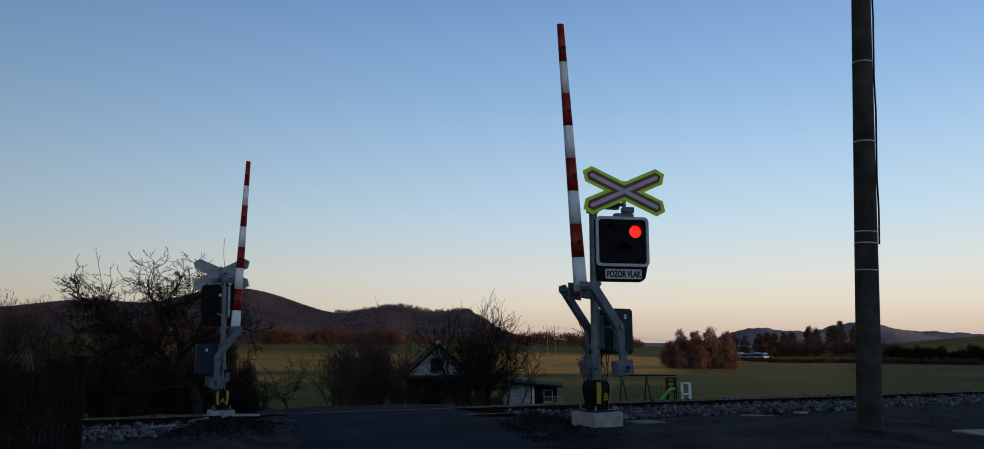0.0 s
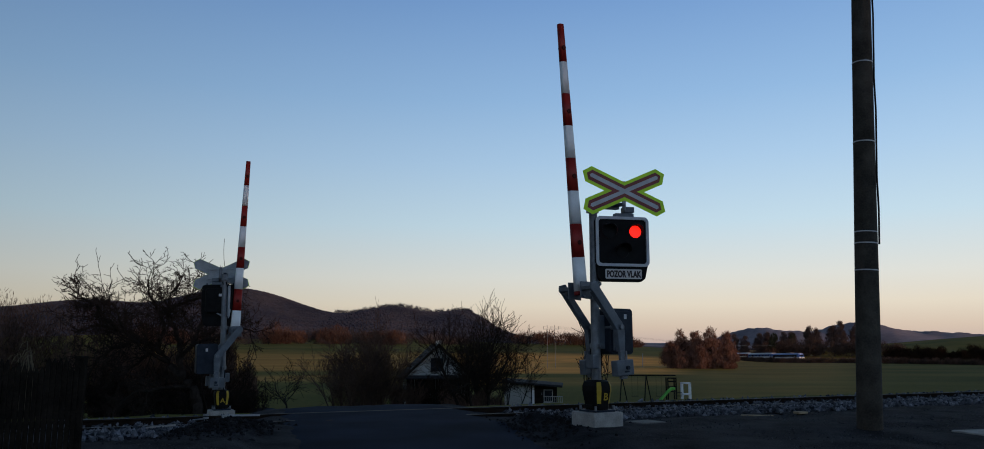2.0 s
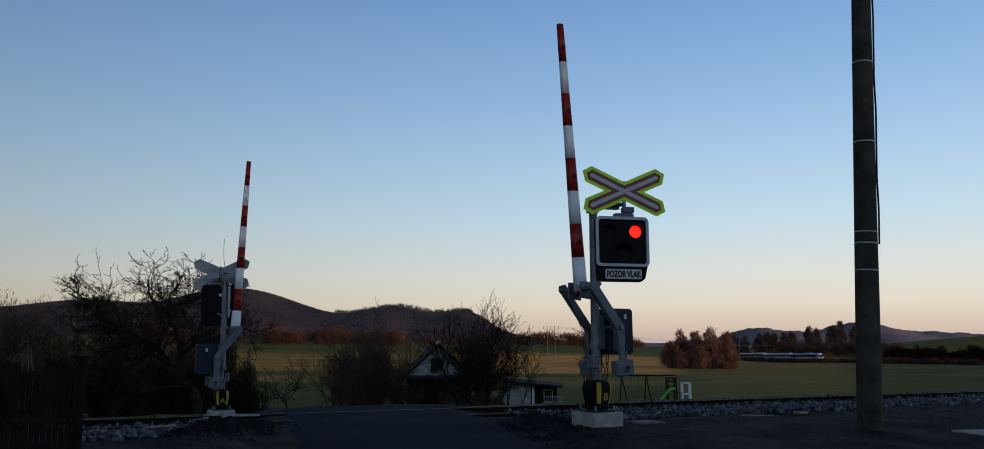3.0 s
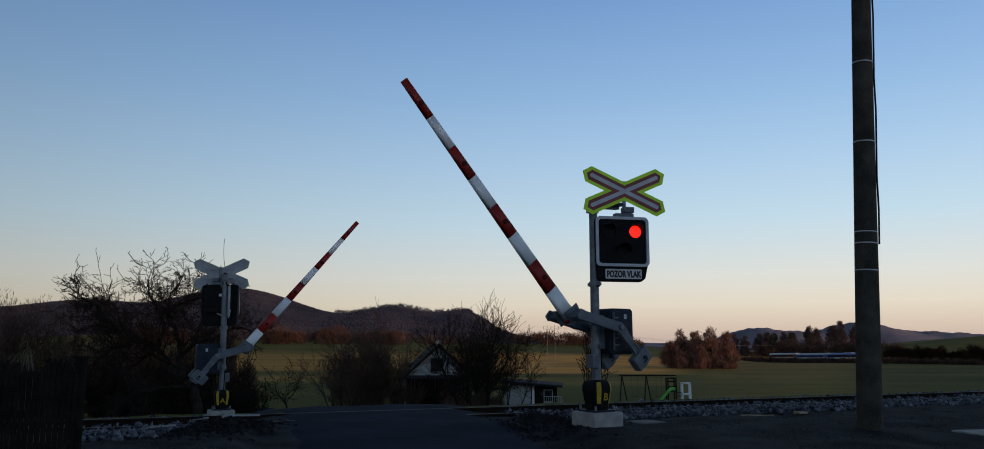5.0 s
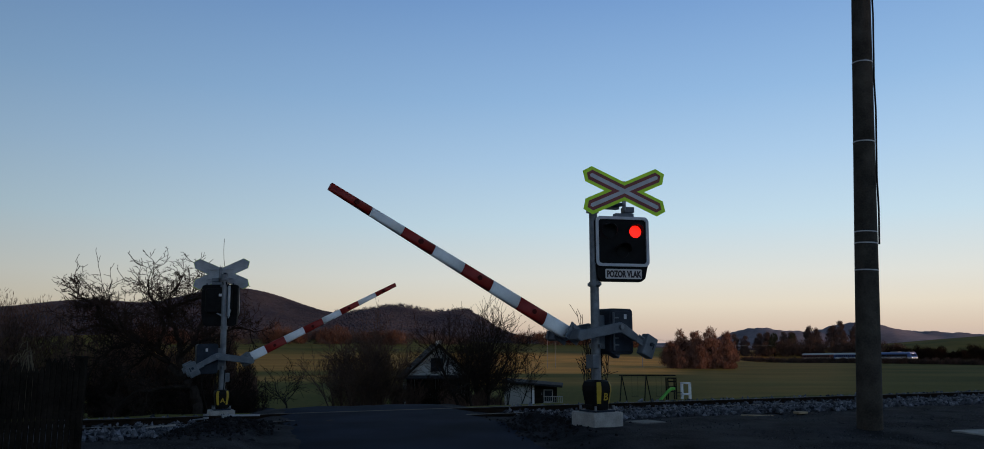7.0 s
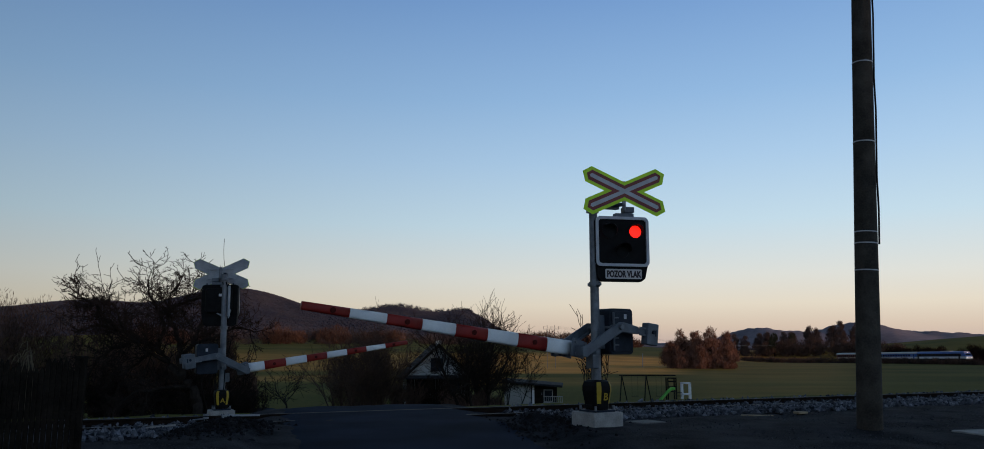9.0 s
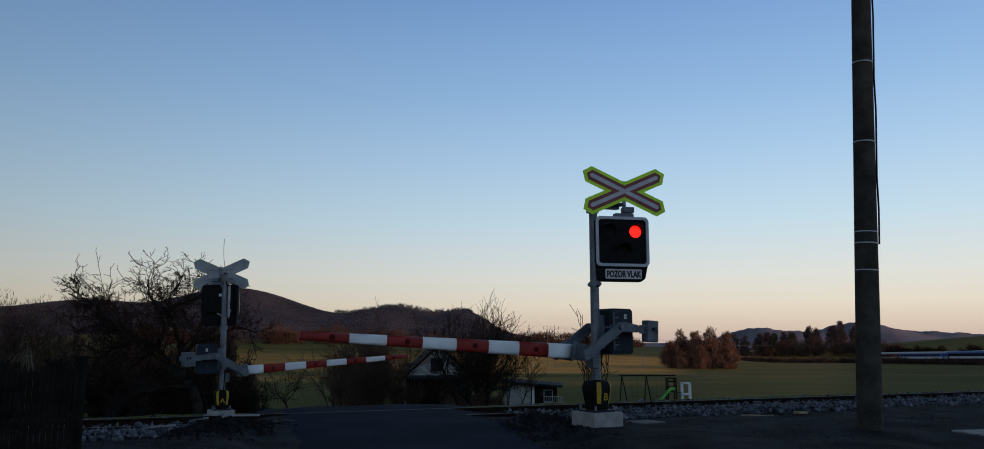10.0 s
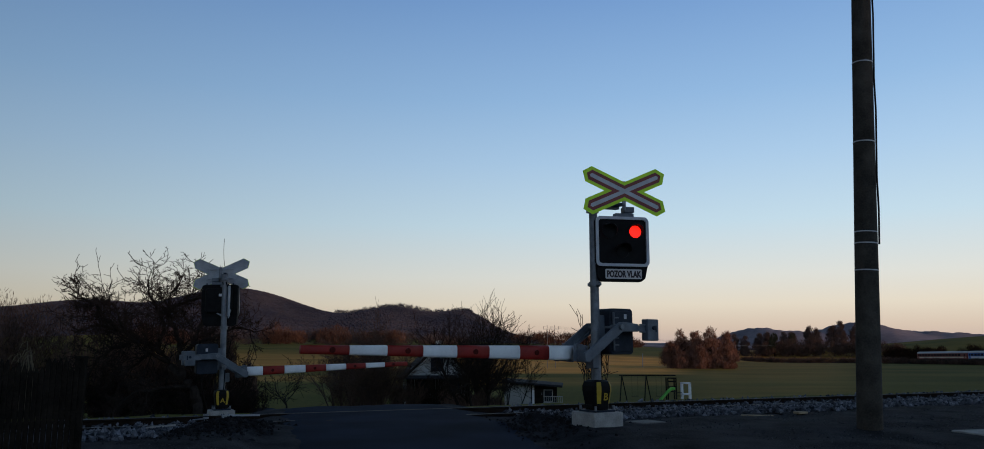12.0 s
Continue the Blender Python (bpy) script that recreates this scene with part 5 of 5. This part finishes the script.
# ---- the train ----
def coach(kind, label):
    """A coach of the train: x forward, z = 0 on the rails."""
    t = thing("railcar" if kind == "motor" else "coach", Matrix(), label, "train coach", "coaches of the train")
    upper, lower, roof = {"motor": (BLUE, COACHWHITE, BLUE), "blue": (BLUE, COACHWHITE, COACHGREY), "red": (COACHRED, COACHRED, COACHGREY)}[kind]
    nose = 0.9 if kind == "motor" else 0.0
    half = 12.75
    side = [(-half, 0.95), (half - 0.15 * nose, 0.95), (half, 1.3), (half, 1.9), (half - 0.1 * nose, 1.9), (-half, 1.9)]
    body = part("body", prism(side, -1.42, 1.42, 0.03), lower, t, "pale lower body side")
    side2 = [(-half, 1.9), (half - 0.05, 1.9), (half - nose * 0.9, 3.15), (-half, 3.15)]
    part("upper_body", prism(side2, -1.42, 1.42, 0.03), upper, t)
    bm = bmesh.new()
    v0 = []
    for x in (-half, half - nose * 0.95):
        v0.append([bm.verts.new((x, y, z)) for y, z in ((-1.42, 3.15), (-1.3, 3.5), (-0.85, 3.78), (0, 3.88), (0.85, 3.78), (1.3, 3.5), (1.42, 3.15))])
    for j in range(6):
        bm.faces.new((v0[0][j], v0[1][j], v0[1][j + 1], v0[0][j + 1]))
    bm.faces.new(v0[0])
    bm.faces.new(v0[1][::-1])
    bmesh.ops.recalc_face_normals(bm, faces=bm.faces)
    part("roof", bm, roof, t)
    if kind == "red":
        for sy in (-1, 1):
            part("waist_stripe", boxed(2 * half - 0.3, 0.02, 0.42, 0, sy * 1.43, 1.6), CREAM, t, "cream waist stripe")
    else:
        for sy in (-1, 1):
            part("sole_bar", boxed(2 * half - 0.3, 0.02, 0.22, 0, sy * 1.43, 1.06), DKGREY, t, "dark strip along the sole bar")
            part("window_band", boxed(2 * half - (3.5 if kind == "motor" else 1.0), 0.012, 1.0, -0.6 if kind == "motor" else 0, sy * 1.425, 2.5), DKGREY if kind == "motor" else BLUE, t)
    part("underframe", boxed(2 * half - 2, 2.3, 0.5, 0, 0, 0.72, 0.04), BLACK, t)
    for k in range(14):
        x = -half + 1.9 + k * 1.55
        if x > half - 2.2:
            continue
        for s in (-1, 1):
            part("window", boxed(1.15, 0.03, 0.85, x, s * 1.43, 2.5, 0.01), GLASS, t, "dark coach window")
    for x in (-half + 0.75, half - 3.2 if kind == "motor" else half - 0.9):
        for s in (-1, 1):
            d = part("door", boxed(0.85, 0.05, 2.0, x, s * 1.43, 2.0, 0.01), upper if kind != "motor" else DKGREY, t, "coach door")
            part("door_pane", boxed(0.5, 0.02, 0.7, x, s * 1.465, 2.5), GLASS, d)
    for x in (-half + 3.3, half - 3.3):
        b = part("bogie", boxed(3.0, 2.0, 0.35, x, 0, 0.55, 0.05), BLACK, t)
        for dx in (-1.2, 1.2):
            for s in (-1, 1):
                part("wheel", bar((x + dx, s * 0.68, 0.46), (x + dx, s * 0.82, 0.46), 0.46, None, 18), RUST, b)
    if kind == "motor":
        part("windscreen", boxed(0.05, 2.3, 0.8, half - 0.44, 0, 2.62, 0.01, 0, -36), GLASS, t)
        for s in (-1, 1):
            part("headlight", bar((half - 0.02, s * 0.95, 1.55), (half + 0.05, s * 0.95, 1.55), 0.14, None, 14), HEADLIGHT, t, "lit white headlight")
        part("top_light", bar((half - 0.85, 0, 3.3), (half - 0.7, 0, 3.3), 0.12, None, 14), HEADLIGHT, t, "lit top headlight")
        part("roof_unit", boxed(4.5, 1.9, 0.3, 2, 0, 3.9, 0.06), COACHGREY, t)
    part("coupling", bar((-half - 0.5, 0, 1.0), (-half, 0, 1.0), 0.12, None, 8), BLACK, t)
    part("gangway", boxed(0.45, 1.3, 2.1, -half - 0.2, 0, 2.1, 0.04), BLACK, t)
    return t


railcar = coach("motor", "blue and white diesel railcar leading the train")
middle_coach = coach("blue", "blue and white passenger coach with a grey roof")
rear_coach = coach("red", "dark red and cream passenger coach with a grey roof")


# ---- what moves ----
def boom_rows(x, z, angles):
    return [(t, pose(x, 0, z, 0, -a, 0)) for t, a in angles]


def train_pose(y):
    """A coach whose middle stands at y on the far line."""
    return pose(228.3 - 0.18 * y, y, far_rail(y), 0, 0, 0) @ Matrix.Rotation(math.atan2(-1, 0.18), 4, 'Z') @ Matrix.Rotation(-0.0187, 4, 'Y')


def motions():
    near = [(0, 85.6), (2.95, 85.6), (3.1, 84.8), (3.2, 83.2), (4.0, 66.4), (4.8, 50.7), (5.0, 48.2), (5.5, 42.2), (6.0, 36.4), (6.5, 30.8), (7.0, 25.6), (7.2, 23.6), (8.0, 15.8), (8.8, 8.7), (9.0, 7.2),
            (9.25, 5.9), (9.5, 4.9), (9.75, 3.9), (10.0, 2.9), (10.25, 2.1), (10.5, 1.5), (10.75, 1.05), (11.0, 0.9), (12, 0.9)]
    far = [(0, 87.2), (2.95, 87.2), (3.1, 86.3), (3.2, 84.7), (4.0, 67.8), (4.8, 51.6), (5.0, 49.2), (5.5, 43.0), (6.0, 37.1), (6.5, 31.4), (7.0, 26.0), (7.2, 24.0), (8.0, 16.0), (8.8, 8.9), (9.0, 7.4),
           (9.5, 5.2), (10.0, 3.1), (10.4, 1.5), (10.7, 1.0), (11.0, 0.8), (12, 0.8)]
    walk(near_boom, boom_rows(-0.16, 1.22, near))
    walk(far_boom, boom_rows(-0.16, 1.22, far))
    front = [(0, 430.5), (1.5, 405.0), (2.5, 388.3), (4.5, 356.0), (6.5, 324.4), (9.5, 281.5), (12, 237.0)]
    for car, back in ((railcar, 12.8), (middle_coach, 39.2), (rear_coach, 65.6)):
        walk(car, [(t, train_pose(y + back * 0.984)) for t, y in front])
    # the added discs swap lenses every half second, so the lamps seem to flash
    rows = []
    for k in range(13):
        rows += [(k + 0.0, pose(0.21, 0.077, 0.155)), (k + 0.43, pose(0.21, 0.077, 0.155))]
        if k < 12:
            rows += [(k + 0.47, pose(-0.21, 0.077, 0.155)), (k + 0.96, pose(-0.21, 0.077, 0.155))]
    rows = rows[:-1]
    walk(near_flash_mask, rows)
    walk(far_flash_mask, rows)


motions()
